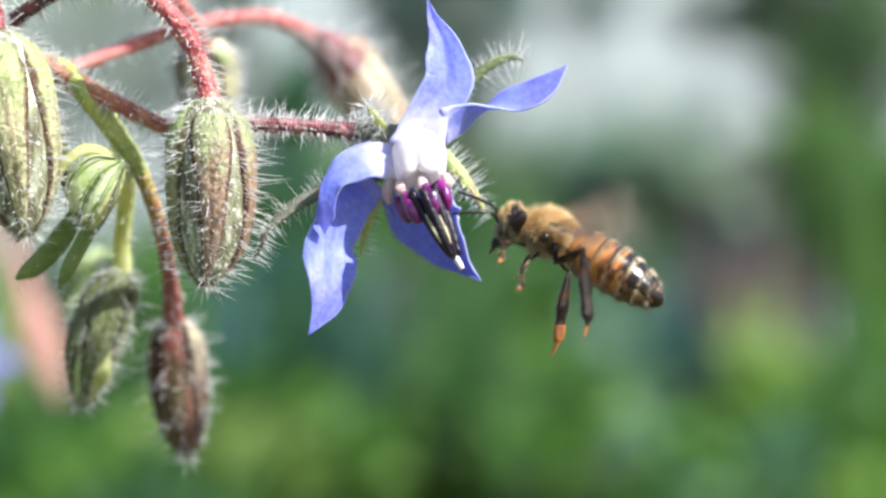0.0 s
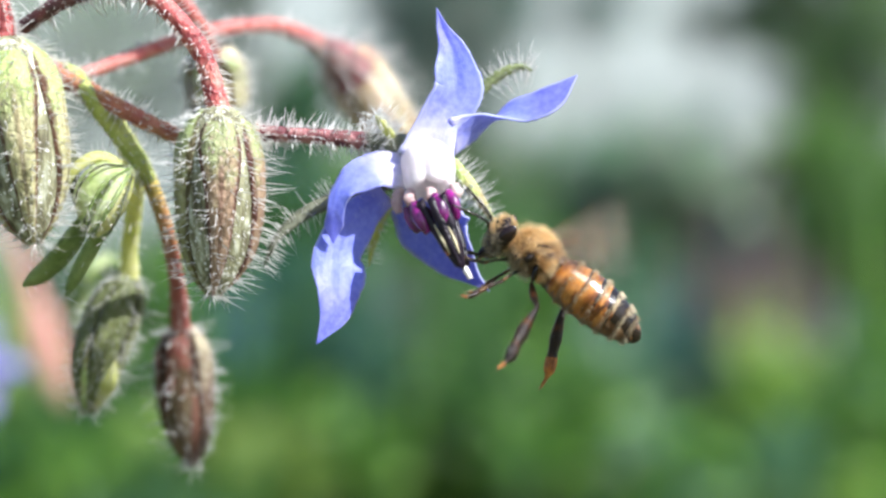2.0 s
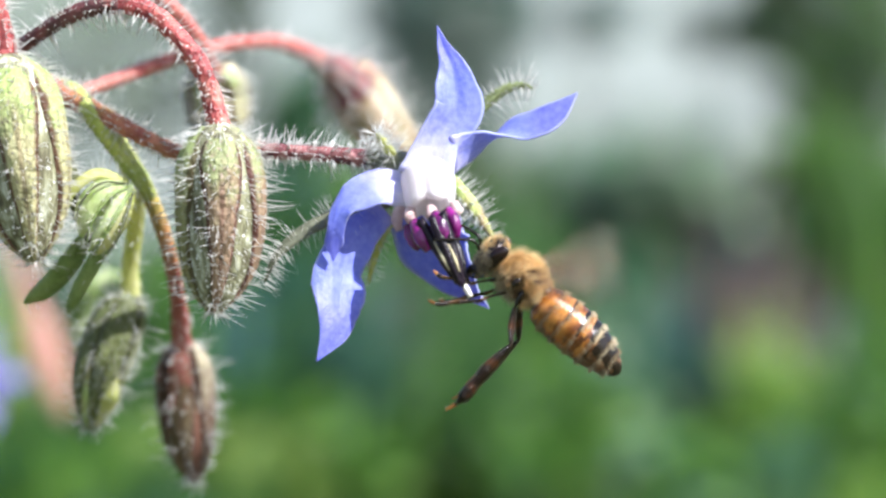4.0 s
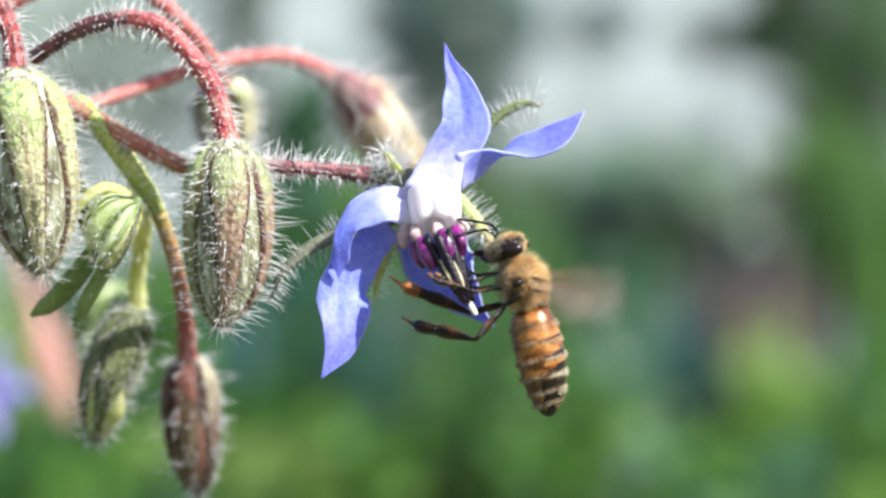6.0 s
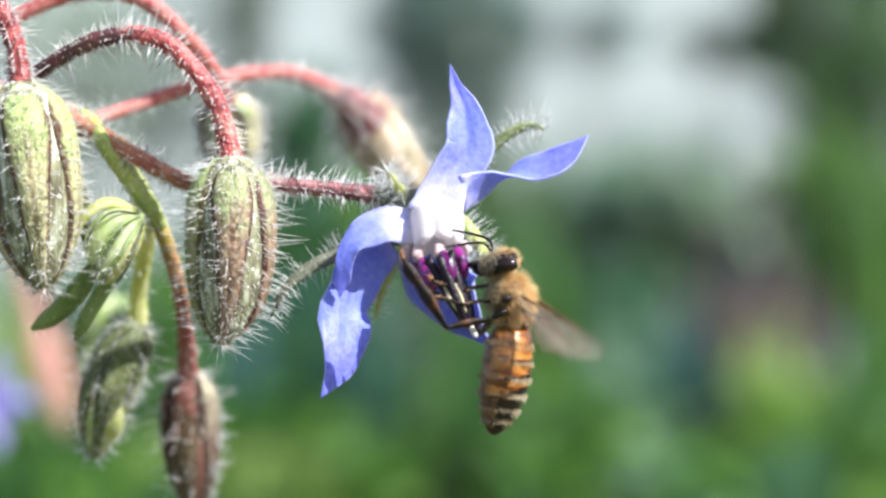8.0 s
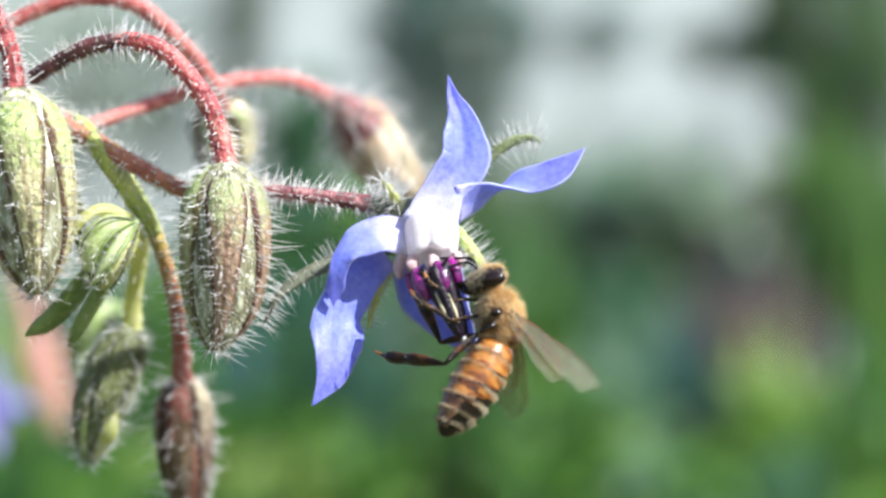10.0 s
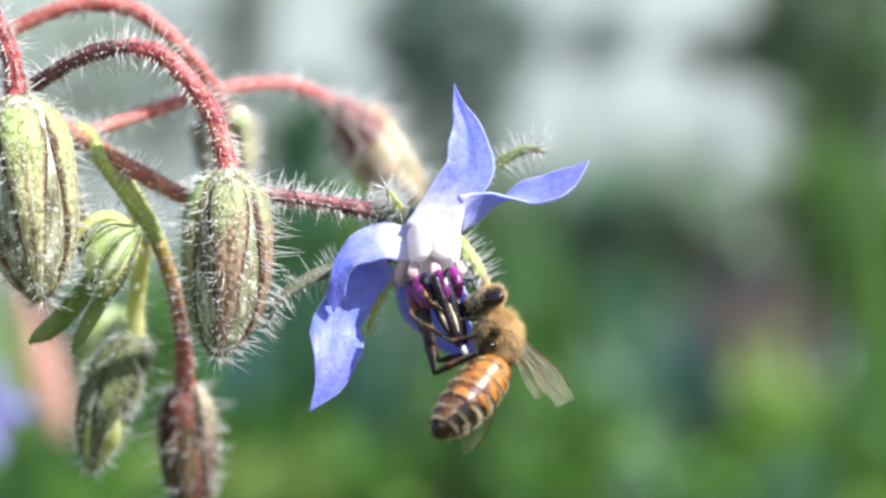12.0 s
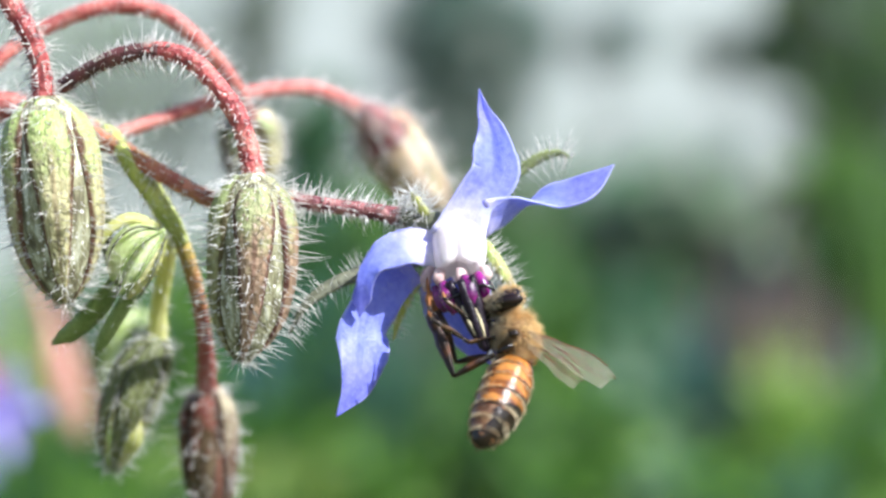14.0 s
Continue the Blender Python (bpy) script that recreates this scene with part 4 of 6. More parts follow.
# each ring: start, end, where its dark rear band begins, and how much pale felt lies at its front (shares of its length)
RINGS = [(0.15, 1.25, 1.0, 0.0), (1.1, 2.4, 0.88, 0.0), (2.25, 3.6, 0.74, 0.0), (3.45, 4.75, 0.52, 0.16), (4.6, 5.85, 0.34, 0.28), (5.7, 6.7, 0.22, 0.20), (6.55, 7.62, 0.0, 0.0)]
for n, (a, b, band, felt) in enumerate(RINGS):
    bm = bmesh.new()
    length = b - a
    if felt:
        abd_ring(bm, a, a + felt * length, 0.015, steps=4, slot=3)
    if band > felt:
        abd_ring(bm, a + felt * length, a + band * length, 0.0, steps=8)
    if band < 1:
        abd_ring(bm, a + max(0, band - 0.02) * length, b, 0.008, steps=6, slot=1, lip=0.02 if n < 6 else 0.0)
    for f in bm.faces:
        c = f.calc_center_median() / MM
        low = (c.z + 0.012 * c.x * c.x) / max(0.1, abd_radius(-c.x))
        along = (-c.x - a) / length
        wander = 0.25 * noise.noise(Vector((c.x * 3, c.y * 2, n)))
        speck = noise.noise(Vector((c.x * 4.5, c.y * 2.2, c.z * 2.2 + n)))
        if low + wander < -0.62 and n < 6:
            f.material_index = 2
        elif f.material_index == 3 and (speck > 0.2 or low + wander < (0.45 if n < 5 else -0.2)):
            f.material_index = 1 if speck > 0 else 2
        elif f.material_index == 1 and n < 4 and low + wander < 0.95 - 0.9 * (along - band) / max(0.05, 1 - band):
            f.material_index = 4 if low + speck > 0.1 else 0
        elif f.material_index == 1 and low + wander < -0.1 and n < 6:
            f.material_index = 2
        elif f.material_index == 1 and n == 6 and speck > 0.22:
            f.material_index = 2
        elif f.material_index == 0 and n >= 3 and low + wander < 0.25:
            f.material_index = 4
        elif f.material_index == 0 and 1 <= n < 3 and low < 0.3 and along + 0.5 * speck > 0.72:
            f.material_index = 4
    probe = bm.copy()
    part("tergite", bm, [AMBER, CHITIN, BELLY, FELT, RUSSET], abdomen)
    if 1 <= n <= 5:
        fur(probe, 150 if felt else 120, 0.34, FUR_PALE, abdomen, (-1.4, 0, 0), keep=lambda c, a=a: -c.x < a + 0.4 and c.z > 0.5, r=0.016, label="band of pale hair")
        fur(probe, 70, 0.28, FUR_MID, abdomen, (-1.2, 0, 0), keep=lambda c: c.z < -0.5, r=0.014, label="brown belly hair")
    if n <= 5:
        fur(probe, 190, 0.30, FUR_MID, abdomen, (-1.6, 0, 0), keep=lambda c, b=b: -c.x > b - 0.24 and c.z < 0.9, r=0.012, label="fringe of brown hair")
        fur(probe, 150, 0.36, FUR_PALE, abdomen, (-1.1, 0, 0), keep=lambda c, b=b: -c.x > b - 0.3 and c.z < 0.35, r=0.013, label="fringe of pale hair")
    probe.free()


def wing(name, length, wide, root, label):
    """A veined wing: x along its span, y back from its stiff front edge."""
    bm = bmesh.new()
    rows = []
    steps, cols = 18, 7

    def back(s):
        return wide * (0.22 + 0.78 * math.sin(min(1, s * 1.15) * math.pi / 2) ** 1.2) * max(0.0, 1 - max(0, s - 0.78) / 0.22) ** 0.55

    def front(s):
        return -0.10 * wide * math.sin(s * math.pi) + (0.45 * wide * ((s - 0.8) / 0.2) ** 2 if s > 0.8 else 0)

    for i in range(steps + 1):
        s = i / steps
        f, b = front(s), max(front(s) + 0.02, back(s))
        rows.append([bm.verts.new(Vector((s * length, f + (b - f) * j / (cols - 1),
                                          0.10 * math.sin(j * 1.9 + s * 5) * s + 0.06 * math.sin(s * 17 + j))) * MM) for j in range(cols)])
    for a, b in zip(rows, rows[1:]):
        for j in range(cols - 1):
            bm.faces.new((a[j], b[j], b[j + 1], a[j + 1]))
    ob = part(name, bm, WING, bee, label)
    ob.location = root
    for k0, k1, e0, e1 in ((0.0, 0.92, 0.0, 0.0), (0.0, 0.75, 0.12, 0.14), (0.05, 0.85, 0.3, 0.45), (0.25, 0.9, 0.35, 0.75), (0.05, 0.6, 0.5, 0.9), (0.35, 0.55, 0.3, 0.62), (0.6, 0.7, 0.14, 0.5)):
        bm = bmesh.new()
        pts = []
        for i in range(9):
            s = k0 + (k1 - k0) * i / 8
            e = e0 + (e1 - e0) * i / 8
            f, b = front(s), back(s)
            j = e * (cols - 1)
            pts.append(Vector((s * length, f + (b - f) * e, 0.10 * math.sin(j * 1.9 + s * 5) * s + 0.06 * math.sin(s * 17 + j))) * MM)
        add_tube(bm, pts, [(0.075 if e0 == 0 else 0.035) * MM, (0.05 if e0 == 0 else 0.025) * MM], 5)
        part("vein", bm, CHITIN_BROWN, ob)
    return ob


WINGS = {}
for side, tag in ((1, "l"), (-1, "r")):
    WINGS["f" + tag] = wing("forewing", 9.4, 2.45, Vector((0.3, side * 1.5, 0.95)) * MM, "clear brownish forewing")
    WINGS["h" + tag] = wing("hindwing", 6.2, 1.9, Vector((-0.5, side * 1.5, 0.85)) * MM, "clear hindwing")


LEG_BROWN = material("bee_leg_brown", [(0.006, 0.003, 0.002), (0.022, 0.010, 0.004), (0.12, 0.058, 0.018)], 900, 0.25, 0.5, 6000, specular=0.45)


def leg(name, root, femur, tibia, thick, pollen, label, dark=0.78):
    """A leg: the thigh, and below the knee shin and foot in one. Both run along x."""
    bm = bmesh.new()
    add_tube(bm, smooth_line([Vector((0, 0, 0)), Vector((femur * 0.5, 0, 0.06)) * MM, Vector((femur, 0, 0)) * MM], 10),
             [0.18 * MM, thick * 0.60 * MM, thick * 0.60 * MM, 0.16 * MM], 10, 0.08, 0, 0.7)
    ob = part(name, bm, LEG_DARK if pollen else LEG_BROWN, bee, label)
    ob.location = Vector(root) * MM
    bm = bmesh.new()
    t = tibia
    skin = add_tube(bm, smooth_line([Vector(p) * MM for p in ((0, 0, 0), (t * 0.25, 0, 0.05), (t * 0.5, 0, 0.05), (t * 0.72, 0, 0), (t * 0.86, 0, 0.08), (t, 0, 0.35))], 24),
                    [0.15 * MM, thick * 0.6 * MM, thick * 0.85 * MM, thick * 1.05 * MM, thick * 0.75 * MM, thick * 1.0 * MM, thick * 0.9 * MM, 0.16 * MM, 0.13 * MM, 0.06 * MM], 10, 0.08, 0, 0.7, dark)
    low_leg = part("shin", bm, [LEG_DARK if pollen else LEG_BROWN, TARSUS], ob, "black shin with an orange foot" if dark < 0.5 else "black shin with a thin brown foot" if pollen else "dark thin shin and foot")
    low_leg.location = Vector((femur, 0, 0)) * MM
    hair = hairs_on(skin, 60, 0.30, 0.007, 0.4, 0.3)
    tagged(part("fur", hair_mesh("fur", hair, FUR_PALE), None, ob, "sparse pale leg hair"), kind="stuff").matrix_basis = Matrix.Translation((femur * MM, 0, 0))
    return ob, low_leg


LEGS = {}
for side, tag in ((1, "l"), (-1, "r")):
    LEGS["h" + tag] = leg("hind_leg", (-1.1, side * 1.35, -1.5), 3.2, 6.3, 0.53, True, "dark hind leg", 0.80 if side > 0 else 0.48)
    LEGS["m" + tag] = leg("middle_leg", (0.1, side * 0.9, -1.35), 2.0, 3.5, 0.21, False, "dark middle leg")
    LEGS["f" + tag] = leg("front_leg", (1.2, side * 0.7, -1.35), 1.7, 2.8, 0.18, False, "dark front leg")

# ---- the garden behind ----
SOIL = material("soil", [(0.05, 0.035, 0.02), (0.06, 0.08, 0.02), (0.09, 0.07, 0.04)], 6, 0.9, 0.6, 60)
def leaf_colour(name, a, b):
    return material(name, [a, b], 9, 0.5, 0.3, 60, through_light=0.45)


LEAF = leaf_colour("leaf_green", (0.052, 0.145, 0.024), (0.088, 0.205, 0.036))
LEAF_DEEP = leaf_colour("leaf_deep", (0.03, 0.10, 0.02), (0.055, 0.15, 0.03))
LEAF_TEAL = leaf_colour("leaf_bluish", (0.03, 0.105, 0.07), (0.06, 0.165, 0.11))
LEAF_MINT = leaf_colour("leaf_mint", (0.09, 0.21, 0.11), (0.14, 0.28, 0.155))
LEAF_LIME = leaf_colour("leaf_lime", (0.22, 0.33, 0.06), (0.34, 0.46, 0.12))
LEAF_OLIVE = leaf_colour("leaf_olive", (0.085, 0.11, 0.045), (0.13, 0.155, 0.075))
LEAF_DRY = leaf_colour("leaf_dry", (0.0646, 0.0418, 0.0418), (0.0988, 0.0684, 0.0669))
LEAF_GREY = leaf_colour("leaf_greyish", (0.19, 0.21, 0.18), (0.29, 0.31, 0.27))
WALL = material("whitewash", [(0.33, 0.375, 0.365), (0.46, 0.51, 0.49)], 3, 0.8, 0.4, 40)
LEAF_DARK = leaf_colour("leaf_dark_bluish", (0.018, 0.07, 0.062), (0.032, 0.115, 0.10))
LEAF_VIVID = leaf_colour("leaf_vivid", (0.05, 0.135, 0.012), (0.085, 0.195, 0.022))
# blue-grey haze of distance, mixed into the colour of the far trees' leaves
LEAF_HAZE = leaf_colour("leaf_hazy_blue_grey", (0.16, 0.215, 0.20), (0.26, 0.33, 0.31))
LEAF_PALE = leaf_colour("leaf_pale", (0.30, 0.42, 0.26), (0.42, 0.54, 0.36))
LEAF_BRIGHT = leaf_colour("leaf_bright", (0.12, 0.27, 0.028), (0.19, 0.37, 0.05))
VIOLET = leaf_colour("petal_far_violet", (0.32, 0.29, 0.70), (0.42, 0.38, 0.80))

bm = bmesh.new()
bmesh.ops.create_grid(bm, x_segments=60, y_segments=60, size=60)
for v in bm.verts:
    v.co.z += 0.02 * noise.noise(v.co * 0.8)
ground = part("ground", bm, SOIL, None)
tagged(ground, "dark garden soil with low weeds", "ground", kind="structure")
ground.location = (0, 20, -0.03)


def bush(seed, name, label, centre, size, count, leaf, mats, upright=0.5, slim=1.0, lumps=30, category="shrub", group="plants behind the borage"):
    """A leafy clump on a few stems that stand in the soil: bent, pointed leaves."""
    cx, cy, cz = centre
    rnd = random.Random(seed)
    ob = new(name)
    ob.location = (cx, cy, 0)
    tagged(ob, label, category, group)
    for k in range(5):
        bm = bmesh.new()
        top = Vector((rnd.uniform(-0.6, 0.6) * size[0], rnd.uniform(-0.6, 0.6) * size[1], max(0.05, cz + rnd.uniform(-0.2, 0.4) * size[2])))
        add_tube(bm, smooth_line([Vector((top.x * 0.3, top.y * 0.3, -0.06)), Vector((top.x * 0.6, top.y * 0.6, top.z * 0.5)), top], 8), [leaf * 0.10, leaf * 0.04], 6)
        part("stem", bm, LEAF_OLIVE, ob)
    verts, faces, slots = [], [], []
    heads = [Vector([rnd.gauss(0, 0.5) for _ in range(3)]) for _ in range(lumps)]
    while len(faces) < count * 4:
        c = rnd.choice(heads) + Vector([rnd.gauss(0, 0.28) for _ in range(3)])
        if c.length > 1.35:
            continue
        p = Vector((c.x * size[0], c.y * size[1], cz + c.z * size[2]))
        if p.z < 0.02:
            p.z = 0.02 + rnd.random() * 0.1
        way = Vector((rnd.gauss(0, 1), rnd.gauss(0, 1), rnd.gauss(upright, 0.6))).normalized()
        side = way.cross(Vector([rnd.gauss(0, 1) for _ in range(3)])).normalized()
        up = side.cross(way)
        n = len(verts)
        ln = leaf * rnd.uniform(0.6, 1.3)
        for s, w, b in ((0, 0.05, 0), (0.35, 0.24, 0.05), (0.7, 0.2, 0.02), (1.0, 0.01, -0.12)):
            for e in (-1, 0, 1):
                verts.append(p + way * ln * s + side * e * w * ln * slim + up * ln * (b + 0.06 * abs(e)))
        slot = rnd.randrange(len(mats))
        for r in range(3):
            for e in range(2):
                a = n + r * 3 + e
                faces.append((a, a + 1, a + 4, a + 3))
                slots.append(slot)
    me = bpy.data.meshes.new("foliage")
    me.from_pydata([tuple(v) for v in verts], [], faces)
    for m in mats:
        me.materials.append(m)
    me.polygons.foreach_set("material_index", slots)
    me.polygons.foreach_set("use_smooth", [True] * len(me.polygons))
    tagged(part("foliage", me, None, ob), kind="stuff")
    return ob


# far: a whitewashed garden wall, and trees before it
bm = bmesh.new()
bmesh.ops.create_cube(bm, size=1)
bmesh.ops.scale(bm, vec=(7.0, 0.25, 2.2), verts=bm.verts)
bmesh.ops.bevel(bm, geom=bm.edges[:], offset=0.02, segments=2, affect="EDGES")
wall_far = part("wall_far", bm, WALL, None)
wall_far.location = (0.6, 8.2, 1.07)
wall_far.data.polygons.foreach_set("use_smooth", [False] * len(wall_far.data.polygons))
tagged(wall_far, "whitewashed garden wall far behind", "wall", kind="structure")
bush(11, "hedge_shrub", "broad mid-green hedge shrub in sun", (-0.841, 4.8, -0.115), (0.517, 0.2, 0.406), 3000, 0.06, [LEAF, LEAF_BRIGHT, LEAF_MINT, LEAF], 0.3)
bush(12, "hedge_shrub", "broad mid-green hedge shrub in sun", (-0.226, 4.8, 0.058), (0.517, 0.2, 0.369), 3000, 0.06, [LEAF, LEAF_BRIGHT, LEAF], 0.3)
bush(13, "hedge_shrub", "broad mid-green hedge shrub in sun", (0.327, 4.8, 0.058), (0.517, 0.2, 0.369), 3000, 0.06, [LEAF, LEAF_DEEP, LEAF_TEAL], 0.3)
bush(14, "hedge_shrub", "broad mid-green hedge shrub in sun", (0.856, 4.8, 0.082), (0.492, 0.2, 0.394), 3000, 0.06, [LEAF, LEAF_LIME, LEAF], 0.3)
bush(15, "bed_herb", "mid-green leafy herb in the bed", (-0.259, 1.27, 0.274), (0.026, 0.05, 0.028), 380, 0.029, [LEAF, LEAF_BRIGHT, LEAF_DEEP], 0.85, slim=0.7, lumps=9)
bush(16, "bed_herb", "mid-green leafy herb in the bed", (-0.212, 1.32, 0.286), (0.027, 0.05, 0.025), 380, 0.029, [LEAF, LEAF_BRIGHT, LEAF_DEEP], 0.85, slim=0.7, lumps=9)
bush(17, "bed_herb", "fresh green leafy herb in the bed", (-0.143, 1.25, 0.280), (0.028, 0.05, 0.031), 380, 0.029, [LEAF, LEAF_LIME], 0.85, slim=0.7, lumps=9)
bush(18, "bed_herb", "fresh green leafy herb in the bed", (-0.094, 1.36, 0.272), (0.026, 0.05, 0.031), 380, 0.029, [LEAF, LEAF_LIME], 0.85, slim=0.7, lumps=9)
bush(19, "bed_herb", "mid-green leafy herb in the bed", (-0.041, 1.41, 0.279), (0.026, 0.05, 0.025), 380, 0.029, [LEAF, LEAF_BRIGHT, LEAF_DEEP], 0.85, slim=0.7, lumps=9)
bush(20, "bed_herb", "fresh green leafy herb in the bed", (0.029, 1.44, 0.254), (0.034, 0.05, 0.032), 380, 0.029, [LEAF, LEAF_LIME], 0.85, slim=0.7, lumps=9)
bush(21, "bed_herb", "mid-green leafy herb in the bed", (0.077, 1.26, 0.288), (0.027, 0.05, 0.023), 380, 0.029, [LEAF, LEAF_BRIGHT, LEAF_DEEP], 0.85, slim=0.7, lumps=9)
bush(22, "bed_herb", "mint green leafy herb in the bed", (0.137, 1.4, 0.258), (0.025, 0.05, 0.045), 380, 0.029, [LEAF_MINT, LEAF_MINT, LEAF_PALE], 0.85, slim=0.7, lumps=9)
bush(23, "bed_herb", "bluish green leafy herb in the bed", (0.193, 1.45, 0.280), (0.032, 0.05, 0.031), 380, 0.029, [LEAF_TEAL, LEAF_DARK, LEAF], 0.85, slim=0.7, lumps=9)
bush(24, "bed_herb", "fresh green leafy herb in the bed", (0.235, 1.4, 0.279), (0.031, 0.05, 0.027), 380, 0.029, [LEAF, LEAF_BRIGHT, LEAF_LIME], 0.85, slim=0.7, lumps=9)
bush(25, "bed_herb", "mid-green leafy herb in the bed", (0.259, 1.31, 0.277), (0.026, 0.05, 0.028), 380, 0.029, [LEAF_BRIGHT, LEAF_MINT], 0.85, slim=0.7, lumps=9)
bush(26, "bed_herb", "fresh green leafy herb in the bed", (0.288, 1.3, 0.293), (0.030, 0.05, 0.036), 380, 0.029, [LEAF_BRIGHT, LEAF], 0.85, slim=0.7, lumps=9)
bush(27, "bed_herb", "mid-green leafy herb in the bed", (-0.303, 1.55, 0.273), (0.036, 0.06, 0.041), 380, 0.036, [LEAF, LEAF_BRIGHT, LEAF_DEEP], 0.85, slim=0.7, lumps=9)
bush(28, "bed_herb", "bluish green leafy herb in the bed", (-0.251, 1.59, 0.289), (0.030, 0.06, 0.031), 380, 0.036, [LEAF_TEAL, LEAF_TEAL, LEAF], 0.85, slim=0.7, lumps=9)
bush(29, "bed_herb", "mid-green leafy herb in the bed", (-0.151, 1.42, 0.288), (0.029, 0.06, 0.032), 380, 0.036, [LEAF, LEAF_BRIGHT, LEAF_DEEP], 0.85, slim=0.7, lumps=9)
bush(30, "bed_herb", "mid-green leafy herb in the bed", (-0.094, 1.5, 0.279), (0.028, 0.06, 0.030), 380, 0.036, [LEAF, LEAF_BRIGHT, LEAF_DEEP], 0.85, slim=0.7, lumps=9)
bush(31, "bed_herb", "bluish green leafy herb in the bed", (-0.048, 1.78, 0.282), (0.034, 0.06, 0.034), 380, 0.036, [LEAF_TEAL, LEAF_TEAL, LEAF], 0.85, slim=0.7, lumps=9)
bush(32, "bed_herb", "deep green leafy herb in the bed", (0.037, 1.45, 0.281), (0.027, 0.06, 0.039), 380, 0.036, [LEAF_DEEP, LEAF, LEAF_DEEP], 0.85, slim=0.7, lumps=9)
bush(33, "bed_herb", "mid-green leafy herb in the bed", (0.093, 1.38, 0.306), (0.032, 0.06, 0.022), 380, 0.036, [LEAF, LEAF_BRIGHT, LEAF_DEEP], 0.85, slim=0.7, lumps=9)
bush(34, "bed_herb", "mint green leafy herb in the bed", (0.163, 1.65, 0.260), (0.032, 0.06, 0.038), 380, 0.036, [LEAF_MINT, LEAF_MINT, LEAF_PALE], 0.85, slim=0.7, lumps=9)
bush(35, "bed_herb", "fresh green leafy herb in the bed", (0.214, 1.66, 0.255), (0.037, 0.06, 0.041), 380, 0.036, [LEAF_BRIGHT, LEAF_MINT, LEAF_LIME], 0.85, slim=0.7, lumps=9)
bush(36, "bed_herb", "fresh green leafy herb in the bed", (0.247, 1.52, 0.284), (0.030, 0.06, 0.027), 380, 0.036, [LEAF, LEAF_BRIGHT, LEAF_LIME], 0.85, slim=0.7, lumps=9)
bush(37, "bed_herb", "pale lime leafy herb in the bed", (0.321, 1.69, 0.281), (0.031, 0.06, 0.032), 380, 0.036, [LEAF_PALE, LEAF_LIME], 0.85, slim=0.7, lumps=9)
bush(38, "bed_herb", "vivid green leafy herb in the bed", (0.330, 1.44, 0.316), (0.030, 0.06, 0.032), 380, 0.036, [LEAF_VIVID, LEAF_BRIGHT, LEAF], 0.85, slim=0.7, lumps=9)
bush(39, "bed_herb", "bluish green leafy herb in the bed", (-0.420, 2.18, 0.250), (0.046, 0.08, 0.049), 380, 0.044, [LEAF_TEAL, LEAF_TEAL, LEAF], 0.85, slim=0.7, lumps=9)
bush(40, "bed_herb", "mid-green leafy herb in the bed", (-0.325, 2.19, 0.261), (0.040, 0.08, 0.036), 380, 0.044, [LEAF, LEAF_BRIGHT, LEAF_DEEP], 0.85, slim=0.7, lumps=9)
bush(41, "bed_herb", "mid-green leafy herb in the bed", (-0.237, 2.1, 0.286), (0.038, 0.08, 0.046), 380, 0.044, [LEAF, LEAF_BRIGHT, LEAF_DEEP], 0.85, slim=0.7, lumps=9)
bush(42, "bed_herb", "bluish green leafy herb in the bed", (-0.111, 1.84, 0.296), (0.039, 0.08, 0.041), 380, 0.044, [LEAF_TEAL, LEAF_TEAL, LEAF], 0.85, slim=0.7, lumps=9)
bush(43, "bed_herb", "grey-green leafy herb in the bed", (-0.037, 2.01, 0.278), (0.034, 0.08, 0.046), 380, 0.044, [LEAF_GREY, LEAF, LEAF_TEAL], 0.85, slim=0.7, lumps=9)
bush(44, "bed_herb", "deep green leafy herb in the bed", (0.051, 2.19, 0.294), (0.044, 0.08, 0.045), 380, 0.044, [LEAF_DEEP, LEAF, LEAF_DEEP], 0.85, slim=0.7, lumps=9)
bush(45, "bed_herb", "vivid green leafy herb in the bed", (0.116, 1.9, 0.275), (0.039, 0.08, 0.038), 380, 0.044, [LEAF_VIVID, LEAF_DEEP, LEAF], 0.85, slim=0.7, lumps=9)
bush(46, "bed_herb", "mint green leafy herb in the bed", (0.215, 2.15, 0.298), (0.044, 0.08, 0.048), 380, 0.044, [LEAF_MINT, LEAF_MINT, LEAF_PALE], 0.85, slim=0.7, lumps=9)
bush(47, "bed_herb", "bluish green leafy herb in the bed", (0.271, 2, 0.307), (0.041, 0.08, 0.044), 380, 0.044, [LEAF_TEAL, LEAF_TEAL, LEAF_DARK], 0.85, slim=0.7, lumps=9)
bush(48, "bed_herb", "withered brown leafy herb in the bed", (0.299, 1.93, 0.326), (0.036, 0.08, 0.040), 380, 0.044, [LEAF_DRY, LEAF_OLIVE], 0.85, slim=0.7, lumps=9)
bush(49, "bed_herb", "bluish green leafy herb in the bed", (0.356, 1.9, 0.293), (0.036, 0.08, 0.045), 380, 0.044, [LEAF_TEAL, LEAF_DARK, LEAF], 0.85, slim=0.7, lumps=9)
bush(50, "bed_herb", "vivid green leafy herb in the bed", (0.458, 2.11, 0.292), (0.041, 0.08, 0.042), 380, 0.044, [LEAF_VIVID, LEAF_BRIGHT, LEAF], 0.85, slim=0.7, lumps=9)
bush(51, "bed_herb", "mid-green leafy herb in the bed", (-0.440, 2.24, 0.250), (0.049, 0.1, 0.065), 380, 0.054, [LEAF, LEAF_BRIGHT, LEAF_DEEP], 0.85, slim=0.7, lumps=9)
